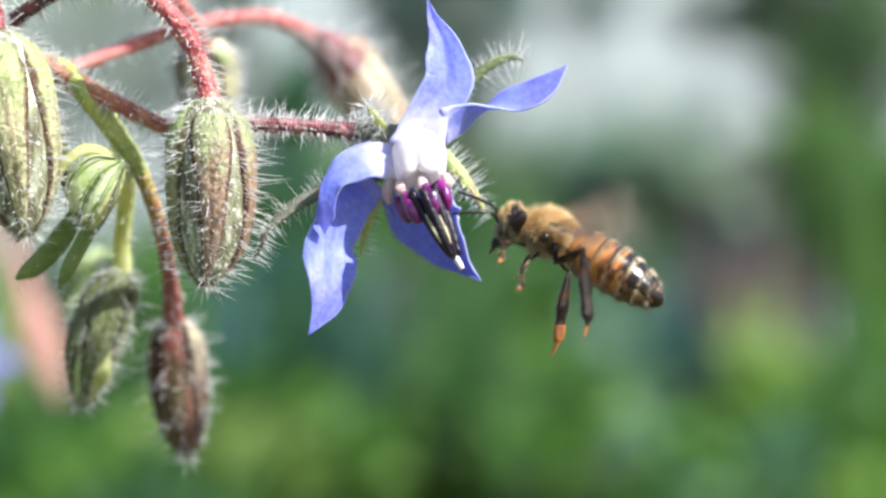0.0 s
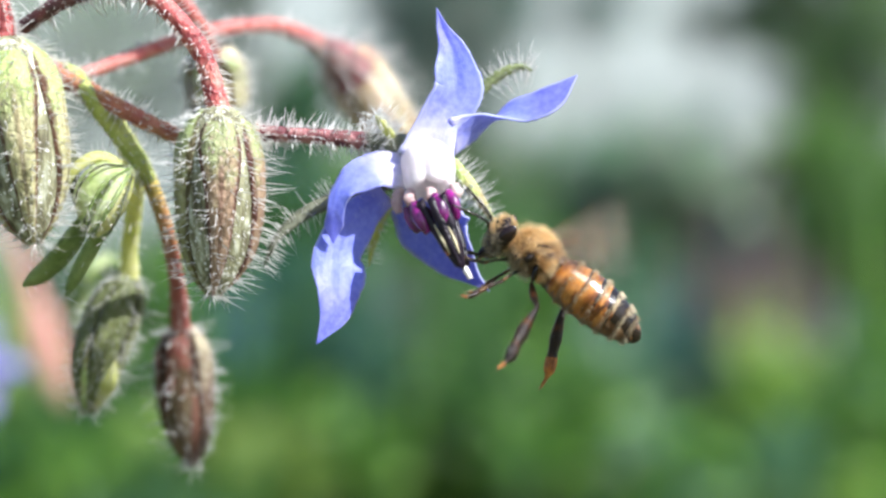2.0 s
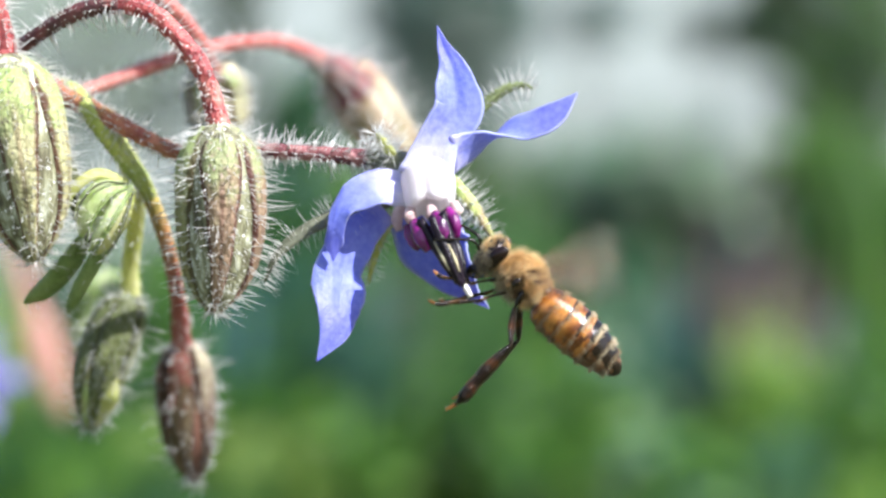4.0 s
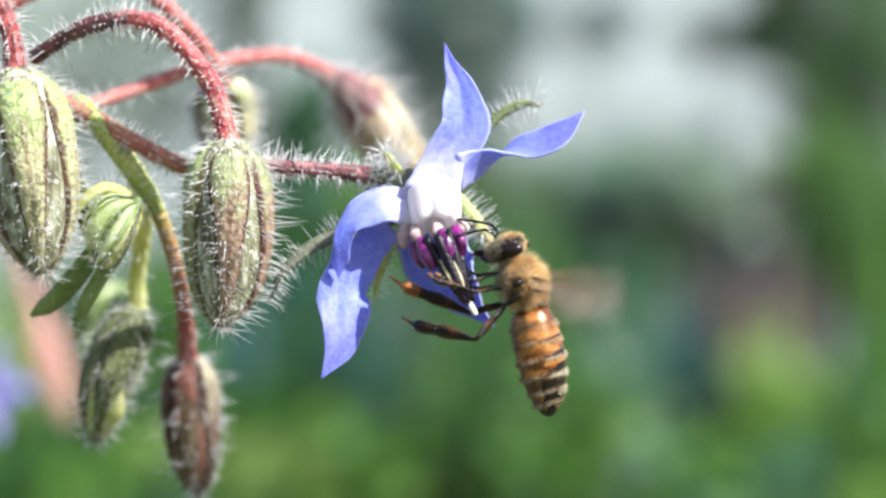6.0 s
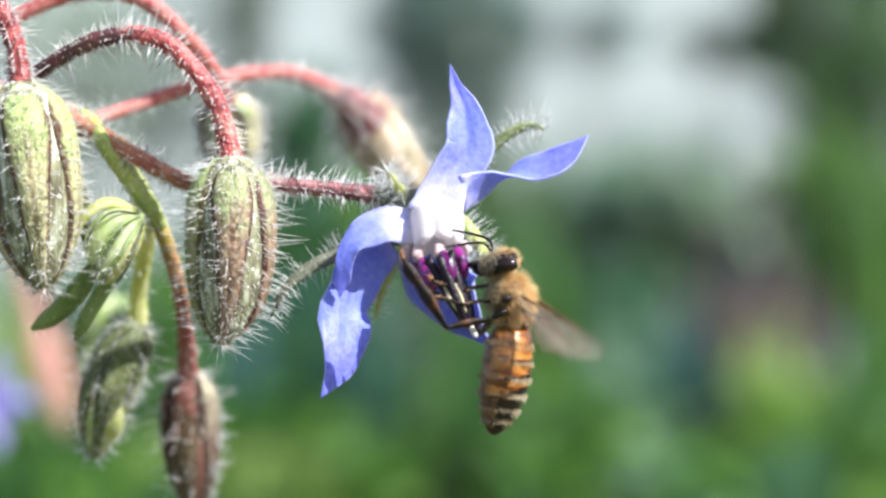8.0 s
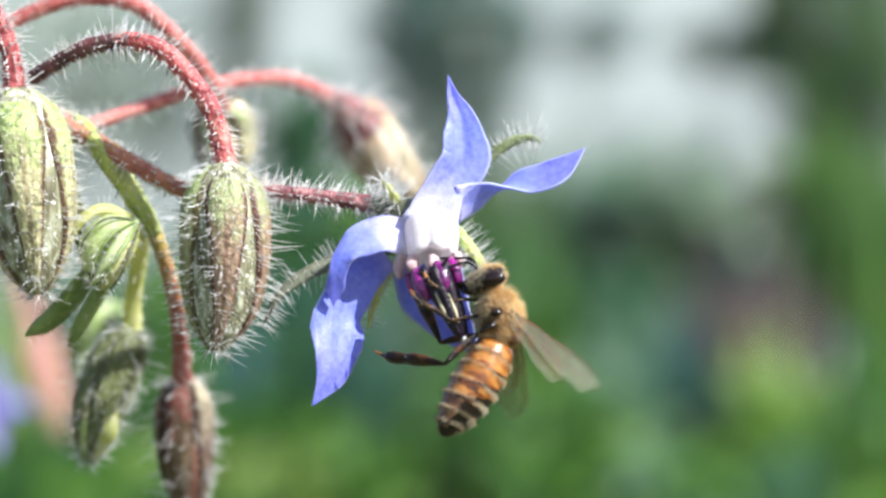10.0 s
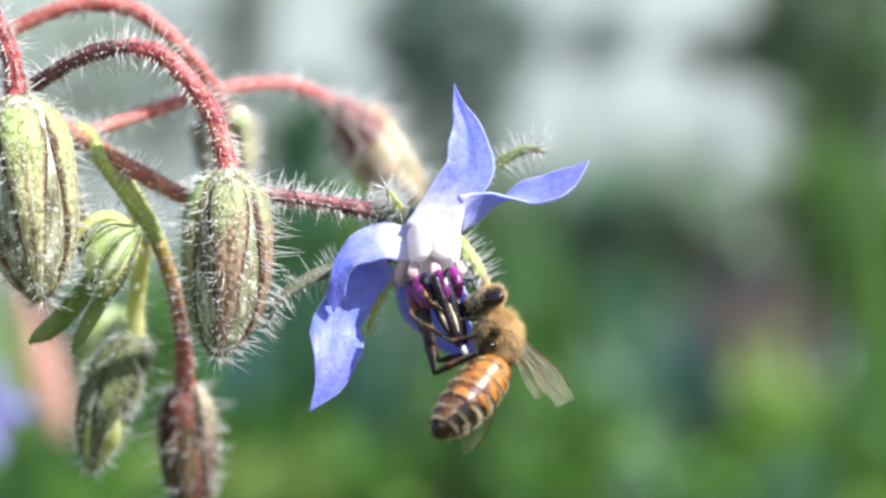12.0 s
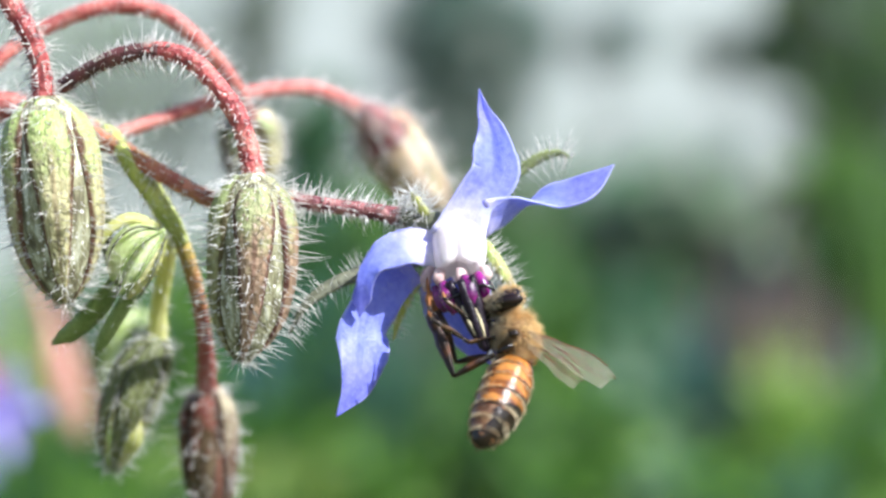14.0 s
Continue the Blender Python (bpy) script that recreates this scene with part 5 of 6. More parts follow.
bush(52, "bed_herb", "grey-green leafy herb in the bed", (-0.382, 2.48, 0.270), (0.049, 0.1, 0.057), 380, 0.054, [LEAF_GREY, LEAF, LEAF_TEAL], 0.85, slim=0.7, lumps=9)
bush(53, "bed_herb", "mid-green leafy herb in the bed", (-0.257, 2.5, 0.329), (0.055, 0.1, 0.046), 380, 0.054, [LEAF, LEAF_BRIGHT, LEAF_DEEP], 0.85, slim=0.7, lumps=9)
bush(54, "bed_herb", "bluish green leafy herb in the bed", (-0.140, 2.34, 0.331), (0.048, 0.1, 0.055), 380, 0.054, [LEAF_TEAL, LEAF_TEAL, LEAF], 0.85, slim=0.7, lumps=9)
bush(55, "bed_herb", "grey-green leafy herb in the bed", (-0.041, 2.41, 0.307), (0.047, 0.1, 0.068), 380, 0.054, [LEAF_GREY, LEAF, LEAF_TEAL], 0.85, slim=0.7, lumps=9)
bush(56, "bed_herb", "deep green leafy herb in the bed", (0.037, 2.38, 0.320), (0.052, 0.1, 0.044), 380, 0.054, [LEAF_DEEP, LEAF, LEAF_DEEP], 0.85, slim=0.7, lumps=9)
bush(57, "bed_herb", "vivid green leafy herb in the bed", (0.133, 2.32, 0.326), (0.041, 0.1, 0.061), 380, 0.054, [LEAF_VIVID, LEAF_DEEP, LEAF], 0.85, slim=0.7, lumps=9)
bush(58, "bed_herb", "bluish green leafy herb in the bed", (0.249, 2.44, 0.342), (0.054, 0.1, 0.051), 380, 0.054, [LEAF_TEAL, LEAF_DEEP, LEAF_MINT], 0.85, slim=0.7, lumps=9)
bush(59, "bed_herb", "bluish green leafy herb in the bed", (0.331, 2.55, 0.320), (0.050, 0.1, 0.044), 380, 0.054, [LEAF_TEAL, LEAF_TEAL, LEAF_DARK], 0.85, slim=0.7, lumps=9)
bush(60, "bed_herb", "withered brown leafy herb in the bed", (0.377, 2.43, 0.354), (0.043, 0.1, 0.053), 380, 0.054, [LEAF_DRY, LEAF_DARK], 0.85, slim=0.7, lumps=9)
bush(61, "bed_herb", "withered brown leafy herb in the bed", (0.475, 2.49, 0.321), (0.049, 0.1, 0.065), 380, 0.054, [LEAF_DRY, LEAF_DRY, LEAF_OLIVE], 0.85, slim=0.7, lumps=9)
bush(62, "bed_herb", "vivid green leafy herb in the bed", (0.537, 2.45, 0.326), (0.044, 0.1, 0.050), 380, 0.054, [LEAF_VIVID, LEAF_BRIGHT, LEAF], 0.85, slim=0.7, lumps=9)
bush(63, "bed_herb", "grey-green leafy herb in the bed", (-0.554, 3.01, 0.215), (0.062, 0.13, 0.056), 380, 0.068, [LEAF_GREY, LEAF, LEAF_TEAL], 0.85, slim=0.7, lumps=9)
bush(64, "bed_herb", "grey-green leafy herb in the bed", (-0.432, 2.99, 0.285), (0.049, 0.13, 0.059), 380, 0.068, [LEAF_GREY, LEAF, LEAF_TEAL], 0.85, slim=0.7, lumps=9)
bush(65, "bed_herb", "mid-green leafy herb in the bed", (-0.347, 3.18, 0.345), (0.058, 0.13, 0.086), 380, 0.068, [LEAF, LEAF_BRIGHT, LEAF_DEEP], 0.85, slim=0.7, lumps=9)
bush(66, "bed_herb", "deep green leafy herb in the bed", (-0.218, 3.24, 0.371), (0.066, 0.13, 0.069), 380, 0.068, [LEAF_DEEP, LEAF, LEAF_DEEP], 0.85, slim=0.7, lumps=9)
bush(67, "bed_herb", "mid-green leafy herb in the bed", (-0.077, 3.43, 0.361), (0.057, 0.13, 0.097), 380, 0.068, [LEAF, LEAF_BRIGHT, LEAF_DEEP], 0.85, slim=0.7, lumps=9)
bush(68, "bed_herb", "deep green leafy herb in the bed", (0.066, 3.05, 0.346), (0.057, 0.13, 0.083), 380, 0.068, [LEAF_DEEP, LEAF, LEAF_DEEP], 0.85, slim=0.7, lumps=9)
bush(69, "bed_herb", "vivid green leafy herb in the bed", (0.195, 3.28, 0.357), (0.063, 0.13, 0.054), 380, 0.068, [LEAF_VIVID, LEAF_DEEP, LEAF], 0.85, slim=0.7, lumps=9)
bush(70, "bed_herb", "bluish green leafy herb in the bed", (0.277, 3.05, 0.402), (0.058, 0.13, 0.083), 380, 0.068, [LEAF_TEAL, LEAF, LEAF_GREY], 0.85, slim=0.7, lumps=9)
bush(71, "bed_herb", "bluish green leafy herb in the bed", (0.393, 3.07, 0.394), (0.061, 0.13, 0.058), 380, 0.068, [LEAF_TEAL, LEAF_TEAL, LEAF], 0.85, slim=0.7, lumps=9)
bush(72, "bed_herb", "withered brown leafy herb in the bed", (0.521, 3.26, 0.340), (0.065, 0.13, 0.070), 380, 0.068, [LEAF_DRY, LEAF_DRY, LEAF_OLIVE], 0.85, slim=0.7, lumps=9)
bush(73, "bed_herb", "withered brown leafy herb in the bed", (0.572, 3.18, 0.367), (0.056, 0.13, 0.067), 380, 0.068, [LEAF_DRY, LEAF_DRY, LEAF_OLIVE], 0.85, slim=0.7, lumps=9)
bush(74, "bed_herb", "vivid green leafy herb in the bed", (0.673, 3.22, 0.370), (0.060, 0.13, 0.083), 380, 0.068, [LEAF_VIVID, LEAF], 0.85, slim=0.7, lumps=9)
bush(75, "bed_herb", "grey-green leafy herb in the bed", (-0.788, 4.3, 0.190), (0.069, 0.17, 0.111), 380, 0.088, [LEAF_GREY, LEAF, LEAF_TEAL], 0.85, slim=0.7, lumps=9)
bush(76, "bed_herb", "grey-green leafy herb in the bed", (-0.620, 4.25, 0.190), (0.084, 0.17, 0.104), 380, 0.088, [LEAF_GREY, LEAF, LEAF_TEAL], 0.85, slim=0.7, lumps=9)
bush(77, "bed_herb", "grey-green leafy herb in the bed", (-0.433, 4.25, 0.270), (0.075, 0.17, 0.109), 380, 0.088, [LEAF_GREY, LEAF, LEAF_TEAL], 0.85, slim=0.7, lumps=9)
bush(78, "bed_herb", "bluish green leafy herb in the bed", (-0.268, 4.2, 0.398), (0.072, 0.17, 0.093), 380, 0.088, [LEAF_TEAL, LEAF_TEAL, LEAF], 0.85, slim=0.7, lumps=9)
bush(79, "bed_herb", "mid-green leafy herb in the bed", (-0.120, 4.41, 0.468), (0.082, 0.17, 0.084), 380, 0.088, [LEAF, LEAF_BRIGHT, LEAF_DEEP], 0.85, slim=0.7, lumps=9)
bush(80, "bed_herb", "olive-green leafy herb in the bed", (0.088, 4.13, 0.396), (0.083, 0.17, 0.094), 380, 0.088, [LEAF_OLIVE, LEAF], 0.85, slim=0.7, lumps=9)
bush(81, "bed_herb", "bluish green leafy herb in the bed", (0.282, 4.33, 0.464), (0.078, 0.17, 0.080), 380, 0.088, [LEAF_TEAL, LEAF, LEAF_GREY], 0.85, slim=0.7, lumps=9)
bush(82, "bed_herb", "bluish green leafy herb in the bed", (0.420, 4.45, 0.444), (0.073, 0.17, 0.094), 380, 0.088, [LEAF_TEAL, LEAF, LEAF_GREY], 0.85, slim=0.7, lumps=9)
bush(83, "bed_herb", "grey-green leafy herb in the bed", (0.520, 4.27, 0.409), (0.080, 0.17, 0.103), 380, 0.088, [LEAF_GREY, LEAF, LEAF_TEAL], 0.85, slim=0.7, lumps=9)
bush(84, "bed_herb", "withered brown leafy herb in the bed", (0.679, 4.33, 0.473), (0.071, 0.17, 0.065), 380, 0.088, [LEAF_DRY, LEAF_DRY, LEAF_OLIVE], 0.85, slim=0.7, lumps=9)
bush(85, "bed_herb", "vivid green leafy herb in the bed", (0.788, 4.32, 0.483), (0.081, 0.17, 0.089), 380, 0.088, [LEAF_VIVID, LEAF_BRIGHT], 0.85, slim=0.7, lumps=9)
bush(86, "bed_herb", "vivid green leafy herb in the bed", (0.811, 3.9, 0.470), (0.082, 0.17, 0.055), 380, 0.088, [LEAF_VIVID, LEAF], 0.85, slim=0.7, lumps=9)
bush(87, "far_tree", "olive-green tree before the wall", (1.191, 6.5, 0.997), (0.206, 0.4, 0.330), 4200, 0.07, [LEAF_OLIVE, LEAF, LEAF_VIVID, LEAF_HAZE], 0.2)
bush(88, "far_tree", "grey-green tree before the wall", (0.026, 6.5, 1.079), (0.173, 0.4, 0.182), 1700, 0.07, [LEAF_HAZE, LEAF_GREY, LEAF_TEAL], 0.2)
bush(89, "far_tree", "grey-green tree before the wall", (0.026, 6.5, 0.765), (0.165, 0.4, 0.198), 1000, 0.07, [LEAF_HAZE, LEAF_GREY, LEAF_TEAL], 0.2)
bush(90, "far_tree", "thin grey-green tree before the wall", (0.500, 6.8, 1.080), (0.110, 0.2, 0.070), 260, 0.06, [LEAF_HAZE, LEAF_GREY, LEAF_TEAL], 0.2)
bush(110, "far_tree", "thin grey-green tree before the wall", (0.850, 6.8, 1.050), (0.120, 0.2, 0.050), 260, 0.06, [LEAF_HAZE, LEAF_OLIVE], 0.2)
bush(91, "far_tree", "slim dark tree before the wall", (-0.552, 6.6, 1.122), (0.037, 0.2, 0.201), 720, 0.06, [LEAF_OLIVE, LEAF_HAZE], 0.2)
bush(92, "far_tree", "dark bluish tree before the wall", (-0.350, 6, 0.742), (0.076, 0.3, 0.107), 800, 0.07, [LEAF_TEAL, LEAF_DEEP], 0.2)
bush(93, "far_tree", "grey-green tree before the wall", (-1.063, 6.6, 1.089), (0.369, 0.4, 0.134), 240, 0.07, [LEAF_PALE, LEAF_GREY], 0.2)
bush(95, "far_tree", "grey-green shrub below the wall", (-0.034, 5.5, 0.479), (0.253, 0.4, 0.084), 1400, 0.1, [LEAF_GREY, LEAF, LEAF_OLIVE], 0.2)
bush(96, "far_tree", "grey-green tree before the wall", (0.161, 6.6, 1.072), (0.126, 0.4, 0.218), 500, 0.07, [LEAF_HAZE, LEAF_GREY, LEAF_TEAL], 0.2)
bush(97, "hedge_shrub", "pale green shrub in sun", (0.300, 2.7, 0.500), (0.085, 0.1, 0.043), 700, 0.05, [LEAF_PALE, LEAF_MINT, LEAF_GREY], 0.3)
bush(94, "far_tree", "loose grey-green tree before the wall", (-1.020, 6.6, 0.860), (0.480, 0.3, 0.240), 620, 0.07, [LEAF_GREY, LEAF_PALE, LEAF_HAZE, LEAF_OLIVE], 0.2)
bush(99, "bed_herb", "mint green leafy herb in the bed", (0.150, 1.20, 0.262), (0.034, 0.05, 0.036), 380, 0.029, [LEAF_MINT, LEAF_BRIGHT], 0.85, slim=0.7, lumps=9)
bush(100, "bed_herb", "mint green leafy herb in the bed", (0.205, 1.22, 0.262), (0.034, 0.05, 0.036), 380, 0.029, [LEAF_MINT, LEAF_MINT, LEAF], 0.85, slim=0.7, lumps=9)
bush(101, "bed_herb", "fresh green leafy herb in the bed", (0.262, 1.18, 0.264), (0.034, 0.05, 0.036), 380, 0.029, [LEAF_LIME, LEAF_BRIGHT], 0.85, slim=0.7, lumps=9)
bush(102, "bed_herb", "fresh green leafy herb in the bed", (-0.215, 1.20, 0.268), (0.034, 0.05, 0.036), 380, 0.029, [LEAF_BRIGHT, LEAF], 0.85, slim=0.7, lumps=9)
bush(103, "bed_herb", "mid-green leafy herb in the bed", (-0.160, 1.18, 0.266), (0.034, 0.05, 0.036), 380, 0.029, [LEAF, LEAF_MINT], 0.85, slim=0.7, lumps=9)
bush(104, "bed_herb", "bluish green leafy herb in the bed", (-0.260, 1.22, 0.275), (0.034, 0.05, 0.036), 380, 0.029, [LEAF_TEAL, LEAF], 0.85, slim=0.7, lumps=9)
bush(105, "bed_herb", "lime green leafy herb in the bed", (0.243, 1.42, 0.290), (0.022, 0.04, 0.048), 420, 0.029, [LEAF_LIME, LEAF_BRIGHT], 0.95, slim=0.7, lumps=12)
bush(106, "bed_herb", "dark bluish green leafy herb in the bed", (0.194, 1.50, 0.305), (0.022, 0.04, 0.052), 420, 0.029, [LEAF_DARK, LEAF_TEAL], 0.95, slim=0.7, lumps=12)
bush(107, "bed_herb", "mint green leafy herb in the bed", (0.134, 1.46, 0.298), (0.030, 0.04, 0.040), 420, 0.029, [LEAF_MINT, LEAF_PALE, LEAF_MINT], 0.95, slim=0.7, lumps=12)
bush(108, "bed_herb", "pale lime leafy herb in the bed", (0.296, 1.44, 0.298), (0.026, 0.04, 0.030), 420, 0.029, [LEAF_PALE, LEAF_MINT], 0.95, slim=0.7, lumps=12)


def strap_plant(seed, x, y, top, wide, blade, label, mat, count=7):
    """A clump of upright, pointed strap leaves that stand in the soil."""
    rnd = random.Random(seed)
    ob = new("strap_leaf_plant")
    ob.location = (x, y, 0)
    tagged(ob, label, "plant", "plants behind the borage")
    for k in range(count):
        foot = Vector((wide * (k / (count - 1) * 2 - 1) * 0.7 + rnd.uniform(-0.1, 0.1) * wide, rnd.uniform(-0.04, 0.04), -0.06))
        tall = top * rnd.uniform(0.82, 1.06)
        lean = rnd.uniform(-0.35, 0.35) * wide + foot.x * 0.4
        bm = bmesh.new()
        rows = []
        turn = rnd.uniform(-0.5, 0.5)
        for i in range(11):
            q = i / 10
            p = foot + Vector((lean * q * q, 0.10 * tall * q * q, (tall + 0.06) * q))
            w = blade * (0.6 + 0.4 * math.sin(q * math.pi)) * max(0.0, 1 - max(0, q - 0.7) / 0.3) ** 0.6 + 0.0004
            across = Vector((math.cos(turn + q * 0.4), math.sin(turn + q * 0.4), 0))
            rows.append([bm.verts.new(p + across * w * e + Vector((0, 0.3 * w * abs(e), 0))) for e in (-1, 0, 1)])
        for a, b in zip(rows, rows[1:]):
            for j in range(2):
                bm.faces.new((a[j], a[j + 1], b[j + 1], b[j]))
        leaf = part("blade", bm, mat, ob)
        leaf.modifiers.new("thickness", "SOLIDIFY").thickness = 0.0012
    return ob


strap_plant(301, 0.138, 1.50, 0.380, 0.025, 0.011, "clump of upright mint green strap leaves", LEAF_MINT, 9)
strap_plant(302, 0.190, 1.52, 0.392, 0.027, 0.011, "clump of upright dark bluish green strap leaves", LEAF_DARK, 12)
strap_plant(303, 0.238, 1.46, 0.378, 0.026, 0.010, "clump of upright lime green strap leaves", LEAF_LIME, 13)
strap_plant(304, 0.291, 1.50, 0.358, 0.028, 0.012, "clump of upright pale green strap leaves", LEAF_PALE, 9)
strap_plant(305, -0.053, 1.70, 0.427, 0.032, 0.008, "clump of upright bluish green strap leaves", LEAF_TEAL, 6)
strap_plant(306, -0.150, 1.60, 0.433, 0.026, 0.010, "clump of upright dark bluish green strap leaves", LEAF_DARK, 9)
strap_plant(307, 0.034, 1.62, 0.433, 0.024, 0.011, "clump of upright deep green strap leaves", LEAF_DEEP, 9)
strap_plant(308, 0.376, 1.90, 0.60, 0.034, 0.014, "clump of upright vivid green strap leaves", LEAF_VIVID, 9)
strap_plant(309, 0.262, 1.75, 0.465, 0.052, 0.013, "clump of upright withered brown strap leaves", LEAF_DRY, 15)
strap_plant(310, -0.298, 1.50, 0.347, 0.029, 0.010, "clump of upright deep green strap leaves", LEAF_DEEP, 8)
strap_plant(311, 0.077, 1.50, 0.385, 0.016, 0.007, "clump of upright bright green strap leaves", LEAF_BRIGHT, 5)
strap_plant(312, -0.006, 1.50, 0.368, 0.016, 0.007, "clump of upright bright green strap leaves", LEAF_BRIGHT, 4)
strap_plant(313, 0.089, 2.30, 0.579, 0.037, 0.015, "clump of upright deep green strap leaves", LEAF_DEEP, 7)
strap_plant(314, 0.318, 1.80, 0.458, 0.036, 0.013, "clump of upright withered brown strap leaves", LEAF_DRY, 10)
strap_plant(315, -0.315, 1.50, 0.428, 0.014, 0.010, "clump of upright lime green strap leaves", LEAF_LIME, 5)


def far_flower(places, size):
    """A second borage plant further back: a stalk with violet star flowers."""
    ob = new("borage_plant")
    tagged(ob, "violet borage flowers on a stalk further back", "plant")
    ob.location = (places[0][0], places[0][1], 0)
    for n, (x, y, z) in enumerate(places):
        p = Vector((x - places[0][0], y - places[0][1], z))
        bm = bmesh.new()
        add_tube(bm, smooth_line([Vector((-0.05, 0.03, -0.06)), Vector((-0.06, 0.03, z * 0.6)), p + Vector((-0.02, 0.01, 0.015)), p], 14), [0.003, 0.0012], 8)
        part("stalk", bm, STEM_CORAL, ob)
        for k in range(5):
            a = 2 * math.pi * k / 5 + n
            out = Vector((math.cos(a), -0.5, math.sin(a))).normalized()
            bm = bmesh.new()
            add_tube(bm, [p + out * size * s for s in (0, 0.25, 0.5, 0.75, 1.0)], [size * w for w in (0.12, 0.26, 0.28, 0.18, 0.02)], 8, 0.1, 0, 0.2)
            part("petal", bm, VIOLET, ob)


far_flower([(-0.0795, 0.25, 0.4209), (-0.0893, 0.25, 0.4113)], 0.0105)


# ---- what moves ----
def turned(angle, lean, roll=0.0):
    """Axes of a thing that points at an angle in the flower's plane (degrees from the right, counter-clockwise) and leans
    away from the lens; roll turns its back towards the lens."""
    a, l, r = radians(angle), radians(lean), radians(roll)
    ahead = Vector((math.cos(a) * math.cos(l), math.sin(l), math.sin(a) * math.cos(l)))
    back = Vector((math.cos(a - math.pi / 2), 0, math.sin(a - math.pi / 2)))
    left = back.cross(ahead).normalized()
    back = ahead.cross(left)
    back, left = back * math.cos(r) + left * math.sin(r), left * math.cos(r) - back * math.sin(r)
    return Matrix((ahead, left, back)).transposed()


def between(rows, t):
    """Values at t, eased between the rows."""
    if t <= rows[0][0]:
        return rows[0][1:]
    for a, b in zip(rows, rows[1:]):
        if t <= b[0]:
            f = (t - a[0]) / (b[0] - a[0])
            f = f * f * (3 - 2 * f)
            return tuple(u + (v - u) * f for u, v in zip(a[1:], b[1:]))
    return rows[-1][1:]


# seconds, turn of the plant about its pivot; then the flower: place (mm) and turn
PLANT_SWAY = [
    (0, -2.49),
    (0.5, -2.20),
    (1, -1.91),
    (1.5, -2.13),
    (2, -1.94),
    (2.5, -2.09),
    (3, -2.13),
    (5.5, -1.66),
    (6, -1.42),
    (6.5, -1.25),
    (7, -1.26),
    (7.5, -0.87),
    (8, -0.52),
    (10.5, -0.47),
    (11, -0.50),
    (11.5, -0.46),
    (12, -0.76),
    (12.5, -0.81),
    (13, -0.72),
    (13.5, -0.60),
    (14, 0.00),
]
FLOWER_SWAY = [
    (0, -0.38, 2.6, 0.00),
    (0.5, -0.4, 2.58, 0.10),
    (1, -0.44, 2.55, 0.09),
    (1.5, -0.34, 2.44, 0.84),
    (2, -0.37, 2.48, 0.30),
    (2.5, -0.35, 2.43, 0.81),
    (3, -0.37, 2.52, 0.21),
    (5.5, -0.49, 2.27, 1.12),
    (6, -0.53, 2.25, 0.87),
    (6.5, -0.44, 2.18, 0.84),
    (7, -0.47, 2.12, 0.95),
    (7.5, -0.47, 1.96, 1.97),
    (8, -0.51, 1.91, 1.90),
    (10.5, -0.43, 1.56, 3.89),
    (11, -0.4, 1.49, 4.60),
    (11.5, -0.51, 1.44, 4.53),
    (12, -0.45, 1.54, 4.55),
    (12.5, -0.49, 1.59, 4.10),
    (13, -0.45, 1.66, 3.69),
    (13.5, -0.45, 1.58, 3.92),
    (14, -0.42, 1.42, 4.25),
]
# seconds, thorax place (mm: x, z, y), its angle, roll and lean; abdomen angle and lean; head angle and lean
BEE = [
    (0, 10.54, -3.92, -4, 157, 14, 0, 152.72, 19.64, 166, -5),
    (0.5, 9.29, -3.97, -4, 156, 14, 0, 150.15, 13.45, 168, -5),
    (1, 8.36, -4.67, -4, 151, 14, 0, 154.31, 0, 168, -5),
    (1.5, 8.16, -4.73, -4, 146, 16, 0, 152.42, 0, 163, -5),
    (2, 8.91, -4.85, -4, 141, 16, 0, 147.25, 2.55, 158, -5),
    (2.5, 8.34, -5.46, -4, 141, 16, 0, 152.25, 0, 160, -5),
    (3, 8.14, -6, -4, 140, 16, 0, 152.35, 4.76, 160, -5),
    (3.2, 8.11, -5.95, -4, 139, 16, 0, 151.52, 4.17, 160, -5),
    (5.3, 7.95, -4.61, -4, 116, 14, 0, 120.27, 0, 124, 0),
    (5.7, 7.87, -4.67, -4, 112, 14, 0, 112.36, 0, 122, 0),
    (6, 7.49, -4.68, -4, 108, 14, 0, 106.68, 0, 120, 0),
    (6.5, 6.96, -4.84, -4, 101, 14, 0, 96.03, 0, 116, 0),
    (7, 6.69, -4.99, -4, 98, 12, 0, 87.02, 0, 114, 0),
    (7.5, 6.67, -5.24, -4, 95, 12, 0, 79.73, 0, 112, 0),
    (8, 6.42, -4.76, -4, 97, 10, 0, 86.03, 0, 114, 0),
    (8.2, 6.38, -4.71, -4, 97, 10, 0, 87.13, 0, 114, 0),
    (10.3, 5.86, -5.86, -4, 95, 5, 5, 60.09, 20.23, 122, 5),
    (10.6, 5.81, -6.35, -4, 94, 5, 5, 56.58, 30.1, 122, 5),
    (11, 5.96, -6.48, -4, 94, 5, 5, 55.89, 30.64, 124, 5),
    (11.5, 5.84, -6.49, -4, 94, 5, 5, 55.83, 33.4, 124, 5),
    (12, 5.7, -6.42, -4, 94, 5, 5, 54.84, 33.54, 124, 5),
    (12.5, 5.59, -6.31, -4, 94, 5, 5, 57.09, 33.55, 124, 5),
    (13, 5.45, -6.26, -4, 94, 5, 5, 63.39, 39.42, 124, 5),
    (13.5, 5.25, -6.25, -4, 94, 5, 5, 69.51, 40.26, 124, 5),
    (14, 5.2, -6.28, -4, 94, 5, 5, 71.18, 39.16, 124, 5),
]
